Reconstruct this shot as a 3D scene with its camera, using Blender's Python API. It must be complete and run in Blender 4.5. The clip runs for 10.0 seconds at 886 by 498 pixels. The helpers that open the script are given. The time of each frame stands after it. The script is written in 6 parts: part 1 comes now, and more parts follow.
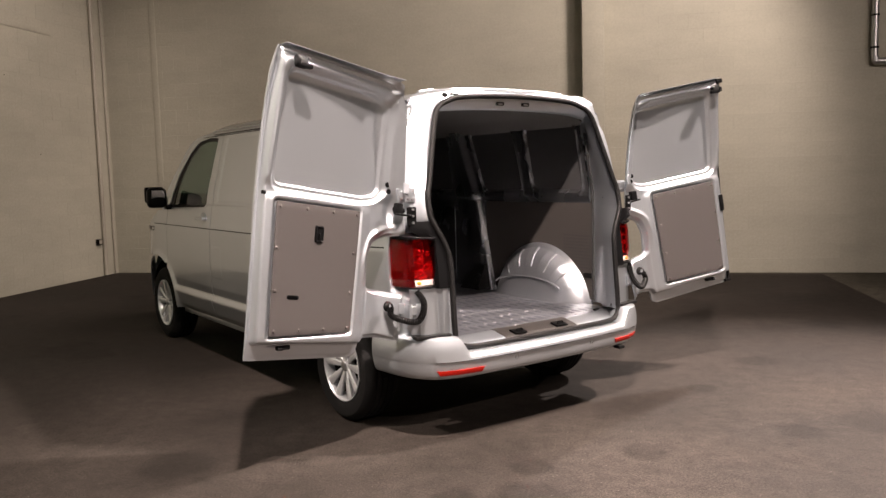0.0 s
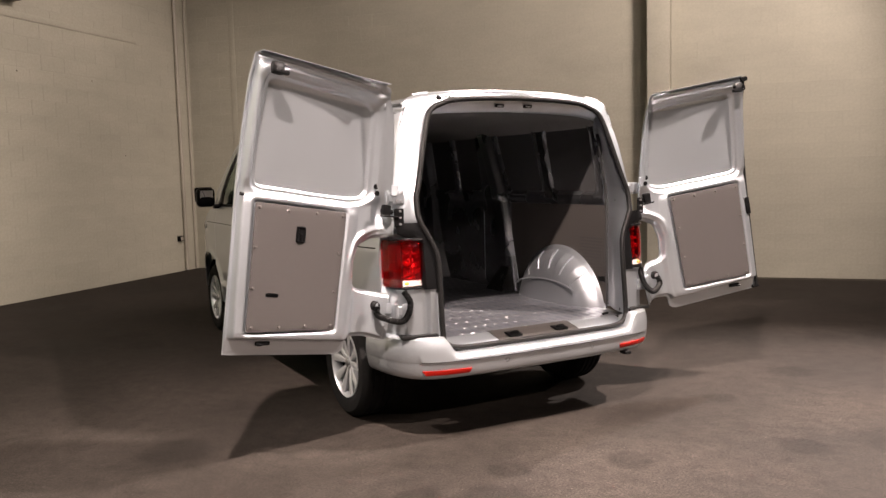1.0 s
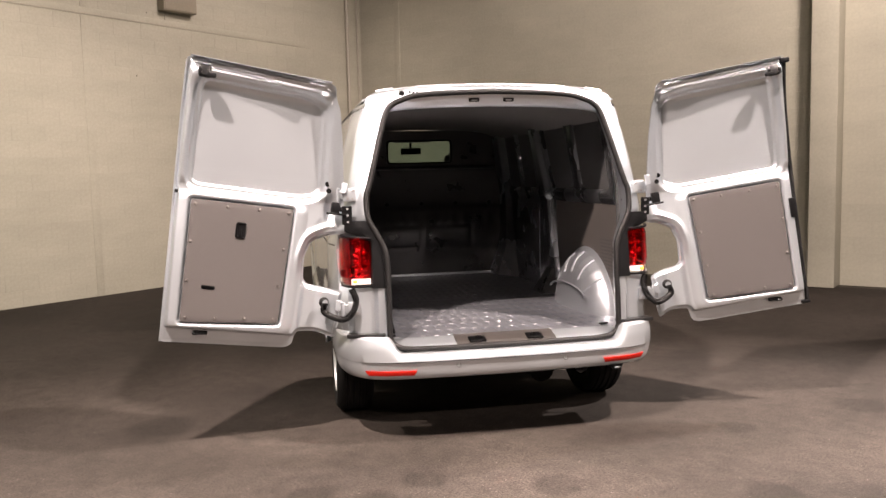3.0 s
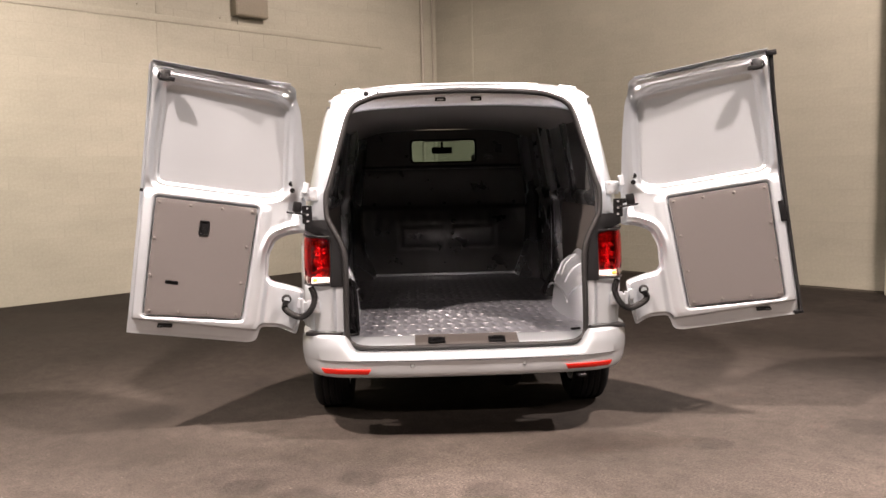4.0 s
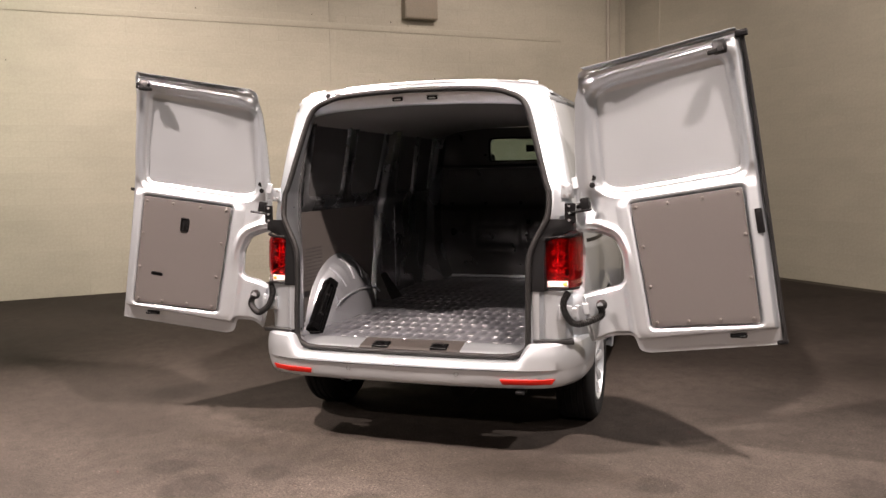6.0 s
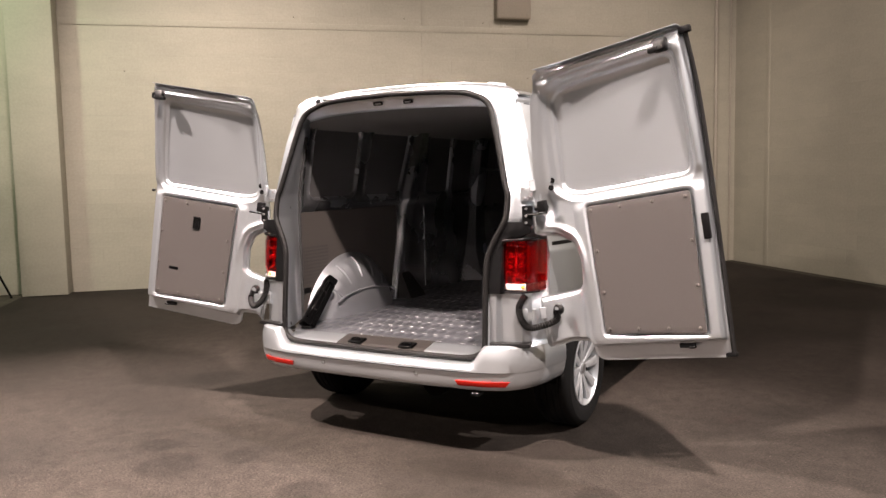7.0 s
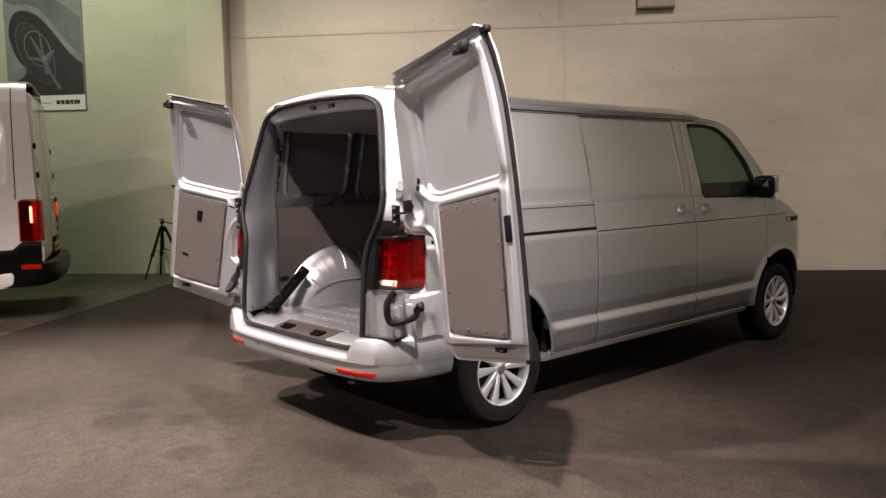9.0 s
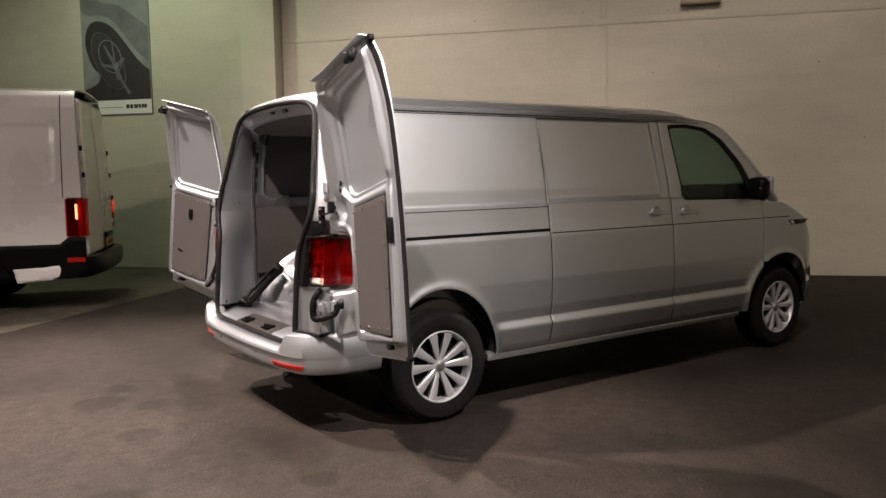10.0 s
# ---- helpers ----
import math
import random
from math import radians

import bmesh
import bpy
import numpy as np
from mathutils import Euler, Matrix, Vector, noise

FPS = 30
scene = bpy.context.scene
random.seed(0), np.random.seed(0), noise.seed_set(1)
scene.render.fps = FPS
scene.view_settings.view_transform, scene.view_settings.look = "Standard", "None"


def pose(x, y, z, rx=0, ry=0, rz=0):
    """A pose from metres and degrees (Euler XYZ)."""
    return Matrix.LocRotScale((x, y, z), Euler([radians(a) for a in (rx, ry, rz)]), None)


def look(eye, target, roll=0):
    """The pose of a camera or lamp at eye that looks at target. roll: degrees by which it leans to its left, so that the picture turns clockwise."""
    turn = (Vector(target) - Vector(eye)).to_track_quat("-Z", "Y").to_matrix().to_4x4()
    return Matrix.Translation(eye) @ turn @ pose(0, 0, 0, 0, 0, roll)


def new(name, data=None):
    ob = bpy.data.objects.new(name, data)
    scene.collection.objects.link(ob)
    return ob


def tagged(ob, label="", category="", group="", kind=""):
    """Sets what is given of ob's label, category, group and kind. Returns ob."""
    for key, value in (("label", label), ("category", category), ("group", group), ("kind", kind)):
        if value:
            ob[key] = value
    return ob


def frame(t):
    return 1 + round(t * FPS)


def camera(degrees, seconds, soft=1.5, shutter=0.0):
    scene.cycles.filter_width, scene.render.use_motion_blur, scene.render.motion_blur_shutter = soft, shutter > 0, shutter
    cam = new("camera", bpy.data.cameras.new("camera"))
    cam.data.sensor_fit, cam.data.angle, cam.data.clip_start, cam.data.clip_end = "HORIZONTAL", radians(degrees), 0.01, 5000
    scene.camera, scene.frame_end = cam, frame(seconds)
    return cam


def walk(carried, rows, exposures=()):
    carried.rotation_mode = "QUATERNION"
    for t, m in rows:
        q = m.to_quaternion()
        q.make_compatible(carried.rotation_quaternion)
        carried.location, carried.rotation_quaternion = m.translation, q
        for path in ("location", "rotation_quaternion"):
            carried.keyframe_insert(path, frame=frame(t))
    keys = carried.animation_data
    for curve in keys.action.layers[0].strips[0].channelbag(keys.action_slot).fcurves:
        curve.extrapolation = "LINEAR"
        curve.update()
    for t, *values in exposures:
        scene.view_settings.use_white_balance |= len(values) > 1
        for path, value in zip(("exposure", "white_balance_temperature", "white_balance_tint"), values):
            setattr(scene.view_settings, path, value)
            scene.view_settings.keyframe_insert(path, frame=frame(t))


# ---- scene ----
cam = camera(58.07, 10.0)
METRES, EYE, TILT, LEAN, TURN = 8.933, 1.483, 0.22, 0.43, -36.36
ROWS = [
    (0.0, 0.0, 0.0, 0.0, -0.1, -5.59, 1.01),
    (0.5, 0.0338, -0.0033, 0.0004, 3.47, -5.56, 0.95),
    (1.0, 0.0702, -0.0003, 0.0006, 7.4, -5.52, 1.0),
    (1.5, 0.1124, 0.0114, 0.0005, 12.37, -5.6, 1.05),
    (2.0, 0.1531, 0.0232, -0.0006, 16.79, -5.58, 1.03),
    (2.5, 0.1959, 0.042, -0.0002, 21.09, -5.62, 1.07),
    (4.0, 0.3241, 0.1152, -0.0004, 34.16, -5.68, 1.01),
    (4.5, 0.3635, 0.1449, -0.0003, 38.68, -5.65, 1.0),
    (5.0, 0.3974, 0.1798, -0.0001, 43.44, -5.64, 0.98),
    (6.5, 0.4895, 0.3111, 0.0002, 59.88, -5.66, 1.12),
    (7.0, 0.5211, 0.3571, 0.0001, 65.4, -5.57, 1.17),
    (7.5, 0.5474, 0.406, -0.0011, 71.06, -5.61, 1.2),
    (8.0, 0.5728, 0.4583, -0.0001, 76.4, -5.42, 1.17),
    (8.5, 0.5883, 0.5122, -0.0015, 80.53, -5.53, 1.2),
    (9.0, 0.5969, 0.5676, -0.0004, 84.45, -5.65, 1.2),
    (9.5, 0.6101, 0.6205, 0.0002, 88.27, -5.59, 1.18),
    (10.0, 0.6146, 0.6743, -0.0002, 91.91, -5.6, 1.18),
]
walk(cam, [(t, pose(-3.2185, -3.2742, EYE, TILT, LEAN, TURN) @ pose(METRES * x, METRES * y, METRES * z, 90 + pitch, roll, yaw)) for t, x, y, z, yaw, pitch, roll in ROWS],
     [(0.0, -0.06), (1.0, -0.02), (2.0, -0.02), (2.5, 0.24), (4.0, 0.52), (4.5, 0.38), (5.0, 0.32), (6.5, 0.15), (7.2, 0.07), (8.0, -0.20), (9.0, -0.10), (9.5, -0.20), (10.0, -0.46)])

# ---- light: a dim hall with ceiling lamps behind the van, and floods added for fill ----
world = bpy.data.worlds.new("hall_world")
world.use_nodes = True
world.node_tree.nodes["Background"].inputs[0].default_value = (0.9, 0.85, 0.75, 1)
world.node_tree.nodes["Background"].inputs[1].default_value = 0.0
scene.world = world

ROOM = pose(0.08, 10.30, 0, 0, 0, -47.8)  # the hall: x along the one wall, -y along the other, from their corner


def lamp(name, place, watts, size, colour, aim, cone=125, blend=0.3):
    """A ceiling flood with a wide soft-edged cone."""
    data = bpy.data.lights.new(name, "SPOT")
    data.energy, data.color, data.shadow_soft_size = watts, colour, size
    data.spot_size, data.spot_blend = radians(cone), blend
    ob = new(name, data)
    ob.matrix_world = look(place, aim)
    return ob


WARM = (1.0, 0.82, 0.745)
# two floods behind the van and two spots at its sides
lamp("ceiling_lamp", (-2.63, -3.02, 6.0), 6900, 0.09, WARM, (-0.3, -0.9, 0.2), 74, 0.85)
lamp("ceiling_lamp", (2.89, -2.38, 6.0), 6500, 0.09, WARM, (0.4, -1.0, 0.2), 74, 0.85)
lamp("ceiling_lamp", (-5.8, 1.31, 6.0), 2500, 0.06, WARM, (-1.5, -1.6, 0.2), 58, 0.7)
lamp("ceiling_lamp", (6.5, 1.25, 6.0), 3500, 0.06, (1.0, 0.88, 0.84), (1.2, -1.0, 0.4), 54, 0.8)
# two dim ones far back, unseen, added as fill
for x in (-2.7, 3.1):
    lamp("ceiling_lamp", (x, -9.5, 6.0), 1050, 0.12, WARM, (x * 0.5, -5.0, 0.2), 150, 0.5)
# floods that wash the two walls
lamp("ceiling_lamp", tuple(ROOM @ Vector((10.2, -4.2, 6.2))), 1500, 0.35, WARM, tuple(ROOM @ Vector((6.9, 0.0, 1.9))), 80, 0.5)
# the next two are unseen, added to brighten the west wall
lamp("ceiling_lamp", tuple(ROOM @ Vector((5.5, -3.6, 6.2))), 950, 0.35, WARM, tuple(ROOM @ Vector((0.0, -2.4, 2.2))), 70, 0.9)
lamp("ceiling_lamp", tuple(ROOM @ Vector((5.5, -8.4, 6.2))), 2100, 0.35, WARM, tuple(ROOM @ Vector((0.0, -7.4, 0.7))), 72, 0.9)
lamp("ceiling_lamp", tuple(ROOM @ Vector((2.6, -12.0, 5.6))), 400, 0.15, (0.86, 1.0, 0.70), tuple(ROOM @ Vector((0.6, -12.2, 0.6))), 165, 0.8)

# ---- materials ----
def material(name, base, rough=0.5, metal=0.0, coat=0.0, spread=0.06, grain=60.0, bump=0.0, bump_scale=200.0, coat_rough=0.05, stain=0.0, stain_scale=1.2, rough_spread=0.05, spec=0.5):
    """A surface of one colour with fine grain, broad uneven wear and a little relief."""
    m = bpy.data.materials.new(name)
    m.use_nodes = True
    nt = m.node_tree
    n, l = nt.nodes, nt.links
    p = n["Principled BSDF"]
    co = n.new("ShaderNodeTexCoord")
    fine = n.new("ShaderNodeTexNoise")
    fine.inputs["Scale"].default_value, fine.inputs["Detail"].default_value = grain, 4
    broad = n.new("ShaderNodeTexNoise")
    broad.inputs["Scale"].default_value, broad.inputs["Detail"].default_value = stain_scale, 6
    l.new(co.outputs["Object"], fine.inputs["Vector"])
    l.new(co.outputs["Object"], broad.inputs["Vector"])
    ramp = n.new("ShaderNodeMapRange")
    ramp.inputs[1].default_value, ramp.inputs[2].default_value = 0.3, 0.7
    ramp.inputs[3].default_value, ramp.inputs[4].default_value = 1 - spread, 1 + spread
    l.new(fine.outputs["Fac"], ramp.inputs[0])
    ramp2 = n.new("ShaderNodeMapRange")
    ramp2.inputs[1].default_value, ramp2.inputs[2].default_value = 0.3, 0.7
    ramp2.inputs[3].default_value, ramp2.inputs[4].default_value = 1 - stain, 1 + stain
    l.new(broad.outputs["Fac"], ramp2.inputs[0])
    mul = n.new("ShaderNodeMath")
    mul.operation = "MULTIPLY"
    l.new(ramp.outputs[0], mul.inputs[0]), l.new(ramp2.outputs[0], mul.inputs[1])
    col = n.new("ShaderNodeVectorMath")
    col.operation = "SCALE"
    col.inputs[0].default_value = base[:3]
    l.new(mul.outputs[0], col.inputs["Scale"])
    l.new(col.outputs[0], p.inputs["Base Color"])
    rr = n.new("ShaderNodeMapRange")
    rr.inputs[1].default_value, rr.inputs[2].default_value = 0.3, 0.7
    rr.inputs[3].default_value, rr.inputs[4].default_value = max(rough - rough_spread, 0.02), min(rough + rough_spread, 1)
    l.new(broad.outputs["Fac"], rr.inputs[0])
    l.new(rr.outputs[0], p.inputs["Roughness"])
    p.inputs["Metallic"].default_value = metal
    p.inputs["Specular IOR Level"].default_value = spec
    p.inputs["Coat Weight"].default_value = coat
    p.inputs["Coat Roughness"].default_value = coat_rough
    if bump:
        bn = n.new("ShaderNodeTexNoise")
        bn.inputs["Scale"].default_value, bn.inputs["Detail"].default_value = bump_scale, 5
        l.new(co.outputs["Object"], bn.inputs["Vector"])
        b = n.new("ShaderNodeBump")
        b.inputs["Strength"].default_value, b.inputs["Distance"].default_value = bump, 0.004
        l.new(bn.outputs["Fac"], b.inputs["Height"])
        l.new(b.outputs[0], p.inputs["Normal"])
    return m


SILVER = material("silver_paint", (0.53, 0.567, 0.60), 0.38, 0.92, 1.0, 0.03, 900, 0.03, 1500, 0.05, 0.02, 2, 0.02)
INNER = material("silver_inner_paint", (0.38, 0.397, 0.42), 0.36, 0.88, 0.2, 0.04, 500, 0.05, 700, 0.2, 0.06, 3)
# inner paint again, darkened to hold the shade inside the load space
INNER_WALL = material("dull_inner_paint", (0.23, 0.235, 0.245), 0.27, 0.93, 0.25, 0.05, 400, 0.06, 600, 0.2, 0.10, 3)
BUMPER = material("silver_bumper_paint", (0.50, 0.535, 0.565), 0.42, 0.84, 1.0, 0.03, 900, 0.03, 1500, 0.05, 0.03, 3)
BLACK = material("black_plastic", (0.0035, 0.0035, 0.0037), 0.33, 0, 0, 0.2, 300, 0.1, 500, spec=0.10)
JACK = material("black_jack_paint", (0.0015, 0.0015, 0.0016), 0.3, 0, 0, 0.2, 300, 0.1, 500, spec=0.05)
REDSIDE = material("dark_red_plastic", (0.04, 0.001, 0.0014), 0.10, 0, 0, 0.05, 90, spec=0.25)
RUBBER = material("black_rubber", (0.007, 0.0068, 0.0068), 0.5, 0, 0, 0.2, 200, 0.15, 300, spec=0.12)
TYRE = material("tyre_rubber", (0.0065, 0.0063, 0.0062), 0.85, 0, 0, 0.25, 120, 0.2, 260, stain=0.2, spec=0.2)
BOARD = material("grey_hardboard", (0.038, 0.0340, 0.0323), 0.62, 0, 0, 0.08, 350, 0.12, 600, stain=0.06, spec=0.3)
BOARD_DARK = material("dark_grey_hardboard", (0.034, 0.0302, 0.0275), 0.65, 0, 0, 0.08, 350, 0.12, 600, stain=0.08, spec=0.25)
LOAD_FLOOR = material("silver_load_floor_paint", (0.23, 0.237, 0.262), 0.36, 0.85, 0.3, 0.06, 300, 0.05, 700, 0.15, 0.15, 3)
# for the load floor's pads: lighter than the floor, to stand for their glints
PAD = material("bare_worn_metal", (0.27, 0.272, 0.282), 0.45, 0.8, 0, 0.08, 300)
SILL = material("worn_sill_plate", (0.024, 0.021, 0.019), 0.45, 0.2, 0, 0.15, 120, 0.05, 300, stain=0.2)
SCREW = material("screw_plastic", (0.055, 0.048, 0.045), 0.5, 0.2, 0, 0.1, 300)
DARK = material("dark_felt", (0.009, 0.009, 0.0095), 0.8, 0, 0, 0.25, 220, 0.2, 300)
BULK = material("black_bulkhead_plastic", (0.012, 0.0117, 0.0114), 0.33, 0, 0, 0.2, 90, 0.05, 60, stain=0.3, stain_scale=7, rough_spread=0.08)
LINER = material("grey_headliner_fabric", (0.075, 0.071, 0.066), 0.9, 0, 0, 0.12, 400, 0.2, 500, stain=0.08)
ALLOY = material("bright_alloy", (0.66, 0.68, 0.70), 0.42, 0.6, 0.6, 0.04, 200, 0.03, 600)
STEEL = material("galvanised_steel", (0.45, 0.45, 0.46), 0.35, 0.9, 0, 0.1, 90, 0.05, 300)
WHITE = material("white_paint", (0.70, 0.69, 0.67), 0.3, 0, 0.6, 0.02, 300)
POSTER_GREY = material("poster_grey", (0.16, 0.172, 0.172), 0.5, 0, 0, 0.1, 4, stain=0.3)
POSTER_DARK = material("poster_dark", (0.018, 0.017, 0.017), 0.5, 0, 0, 0.15, 6)
POSTER_MID = material("poster_mid_grey", (0.095, 0.10, 0.104), 0.5, 0, 0, 0.15, 6, stain=0.2)
POSTER_WHITE = material("poster_white", (0.6, 0.6, 0.57), 0.5, 0, 0, 0.03, 6)
POSTER_TYRE = material("poster_tyre", (0.026, 0.025, 0.025), 0.5, 0, 0, 0.2, 8, stain=0.2)
BOX_GREY = material("box_beige", (0.24, 0.21, 0.16), 0.55, 0, 0, 0.08, 40, stain=0.1)
PIPE = material("painted_pipe", (0.36, 0.33, 0.27), 0.5, 0, 0, 0.08, 60, stain=0.15)
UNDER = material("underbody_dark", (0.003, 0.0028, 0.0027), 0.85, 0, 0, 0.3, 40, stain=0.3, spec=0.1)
YELLOW = material("yellow_plate", (0.55, 0.36, 0.03), 0.4)
SEAT = material("dark_seat_fabric", (0.03, 0.03, 0.032), 0.85, 0, 0, 0.2, 300, 0.2, 500)


def lens(name, base, rough=0.08, trans=0.35):
    m = material(name, base, rough, 0, 0.0, 0.05, 90, coat_rough=0.02, rough_spread=0.02, spec=0.4)
    p = m.node_tree.nodes["Principled BSDF"]
    p.inputs["Transmission Weight"].default_value = trans
    p.inputs["IOR"].default_value = 1.35
    return m


RED = lens("red_lens", (0.78, 0.010, 0.013), 0.01, 1.0)
REDIN = material("lamp_reflector_metal", (0.36, 0.28, 0.28), 0.26, 0.95, 0.0, 0.05, 60)
REDBAR = material("lamp_bright_metal", (0.9, 0.85, 0.82), 0.08, 0.95, 0.0)
LINING = material("dark_window_lining", (0.030, 0.0295, 0.0295), 0.6, 0, 0, 0.1, 300, 0.1, 500, stain=0.08)
REFLEX = lens("red_reflex", (0.30, 0.011, 0.006), 0.15, 0.0)
# glint on the white van's rear lamp, given a glow of its own
TAIL_GLINT = bpy.data.materials.new("lit_tail_strip")
TAIL_GLINT.use_nodes = True
TAIL_GLINT.node_tree.nodes["Principled BSDF"].inputs["Emission Color"].default_value = (1.0, 0.35, 0.12, 1)
TAIL_GLINT.node_tree.nodes["Principled BSDF"].inputs["Emission Strength"].default_value = 3.0
CLEAR = lens("clear_lens", (0.9, 0.86, 0.8), 0.04, 1.0)
AMBER = material("amber_reflector", (0.8, 0.35, 0.05), 0.25, 0.4, 0.5)


def glass(name, tint):
    m = bpy.data.materials.new(name)
    m.use_nodes = True
    p = m.node_tree.nodes["Principled BSDF"]
    p.inputs["Base Color"].default_value = (*tint, 1)
    p.inputs["Roughness"].default_value = 0.0
    p.inputs["Transmission Weight"].default_value = 1.0
    p.inputs["IOR"].default_value = 1.3
    return m


GLASS = glass("tinted_glass", (0.37, 0.48, 0.42))
CLEAR_GLASS = glass("clear_glass", (0.9, 0.93, 0.9))


def mirror_glass():
    m = bpy.data.materials.new("mirror_glass")
    m.use_nodes = True
    p = m.node_tree.nodes["Principled BSDF"]
    p.inputs["Base Color"].default_value = (0.8, 0.8, 0.8, 1)
    p.inputs["Metallic"].default_value, p.inputs["Roughness"].default_value = 1, 0.02
    return m


MIRROR = mirror_glass()


def floor_material(name, base, speck, wet, spots=()):
    """Worn dark floor covering: fine light specks, broad tracks and round oil-dark patches."""
    m = material(name, base, 0.8, 0, 0, 0.48, 85, 0.6, 130, stain=0.34, stain_scale=0.8, rough_spread=0.12)
    nt = m.node_tree
    n, l = nt.nodes, nt.links
    p = n["Principled BSDF"]
    p.inputs["Specular IOR Level"].default_value = 0.12
    src = p.inputs["Base Color"].links[0].from_socket
    co = n["Texture Coordinate"]
    v = n.new("ShaderNodeTexVoronoi")
    v.inputs["Scale"].default_value = 24
    l.new(co.outputs["Object"], v.inputs["Vector"])
    r = n.new("ShaderNodeMapRange")
    r.inputs[1].default_value, r.inputs[2].default_value, r.inputs[3].default_value, r.inputs[4].default_value = 0.015, 0.075, speck, 0
    l.new(v.outputs["Distance"], r.inputs[0])
    add = n.new("ShaderNodeVectorMath")
    add.operation = "MULTIPLY_ADD"
    comb = n.new("ShaderNodeCombineXYZ")
    for i in range(3):
        l.new(r.outputs[0], comb.inputs[i])
    l.new(comb.outputs[0], add.inputs[0])
    add.inputs[1].default_value = (1, 0.93, 0.85)
    l.new(src, add.inputs[2])
    v2 = n.new("ShaderNodeTexVoronoi")
    v2.inputs["Scale"].default_value = 0.9
    warp = n.new("ShaderNodeTexNoise")
    warp.inputs["Scale"].default_value = 2.5
    l.new(co.outputs["Object"], warp.inputs["Vector"])
    mixv = n.new("ShaderNodeVectorMath")
    mixv.operation = "MULTIPLY_ADD"
    l.new(warp.outputs["Color"], mixv.inputs[0])
    mixv.inputs[1].default_value = (0.35, 0.35, 0)
    l.new(co.outputs["Object"], mixv.inputs[2])
    l.new(mixv.outputs[0], v2.inputs["Vector"])
    r2 = n.new("ShaderNodeMapRange")
    r2.inputs[1].default_value, r2.inputs[2].default_value, r2.inputs[3].default_value, r2.inputs[4].default_value = 0.13, 0.24, wet, 1.0
    l.new(v2.outputs["Distance"], r2.inputs[0])
    sc = n.new("ShaderNodeVectorMath")
    sc.operation = "SCALE"
    l.new(add.outputs[0], sc.inputs[0]), l.new(r2.outputs[0], sc.inputs["Scale"])
    last = sc.outputs[0]
    place = n.new("ShaderNodeNewGeometry")
    for x, y, r in spots:
        # a soft round oil stain
        off = n.new("ShaderNodeVectorMath")
        off.operation = "SUBTRACT"
        off.inputs[1].default_value = (x, y, 0)
        l.new(place.outputs["Position"], off.inputs[0])
        wob = n.new("ShaderNodeVectorMath")
        wob.operation = "MULTIPLY_ADD"
        l.new(warp.outputs["Color"], wob.inputs[0])
        wob.inputs[1].default_value = (0.10, 0.10, 0)
        l.new(off.outputs[0], wob.inputs[2])
        ln = n.new("ShaderNodeVectorMath")
        ln.operation = "LENGTH"
        l.new(wob.outputs[0], ln.inputs[0])
        rr = n.new("ShaderNodeMapRange")
        rr.interpolation_type = "SMOOTHSTEP"
        rr.inputs[1].default_value, rr.inputs[2].default_value, rr.inputs[3].default_value, rr.inputs[4].default_value = r * 0.75, r * 1.2, 0.70, 1.0
        l.new(ln.outputs["Value"], rr.inputs[0])
        dim = n.new("ShaderNodeVectorMath")
        dim.operation = "SCALE"
        l.new(last, dim.inputs[0]), l.new(rr.outputs[0], dim.inputs["Scale"])
        last = dim.outputs[0]
    # coarse mottling, as trodden grit
    mot = n.new("ShaderNodeTexNoise")
    mot.inputs["Scale"].default_value, mot.inputs["Detail"].default_value, mot.inputs["Roughness"].default_value = 9.0, 9, 0.75
    l.new(co.outputs["Object"], mot.inputs["Vector"])
    mr = n.new("ShaderNodeMapRange")
    mr.inputs[1].default_value, mr.inputs[2].default_value, mr.inputs[3].default_value, mr.inputs[4].default_value = 0.3, 0.7, 0.62, 1.45
    l.new(mot.outputs["Fac"], mr.inputs[0])
    end = n.new("ShaderNodeVectorMath")
    end.operation = "SCALE"
    l.new(last, end.inputs[0]), l.new(mr.outputs[0], end.inputs["Scale"])
    l.new(end.outputs[0], p.inputs["Base Color"])
    return m


CARPET = floor_material("dark_floor_covering", (0.0262, 0.0216, 0.0183), 0.12, 0.78, ((-0.76, -0.60, 0.17), (-0.51, -0.32, 0.11), (0.09, -0.53, 0.13), (-1.07, -0.375, 0.12), (1.345, 0.0, 0.10), (-1.9, 0.9, 0.2), (2.3, 0.2, 0.16), (1.0, -0.9, 0.14)))
CONCRETE = floor_material("worn_concrete", (0.075, 0.068, 0.054), 0.03, 0.8)


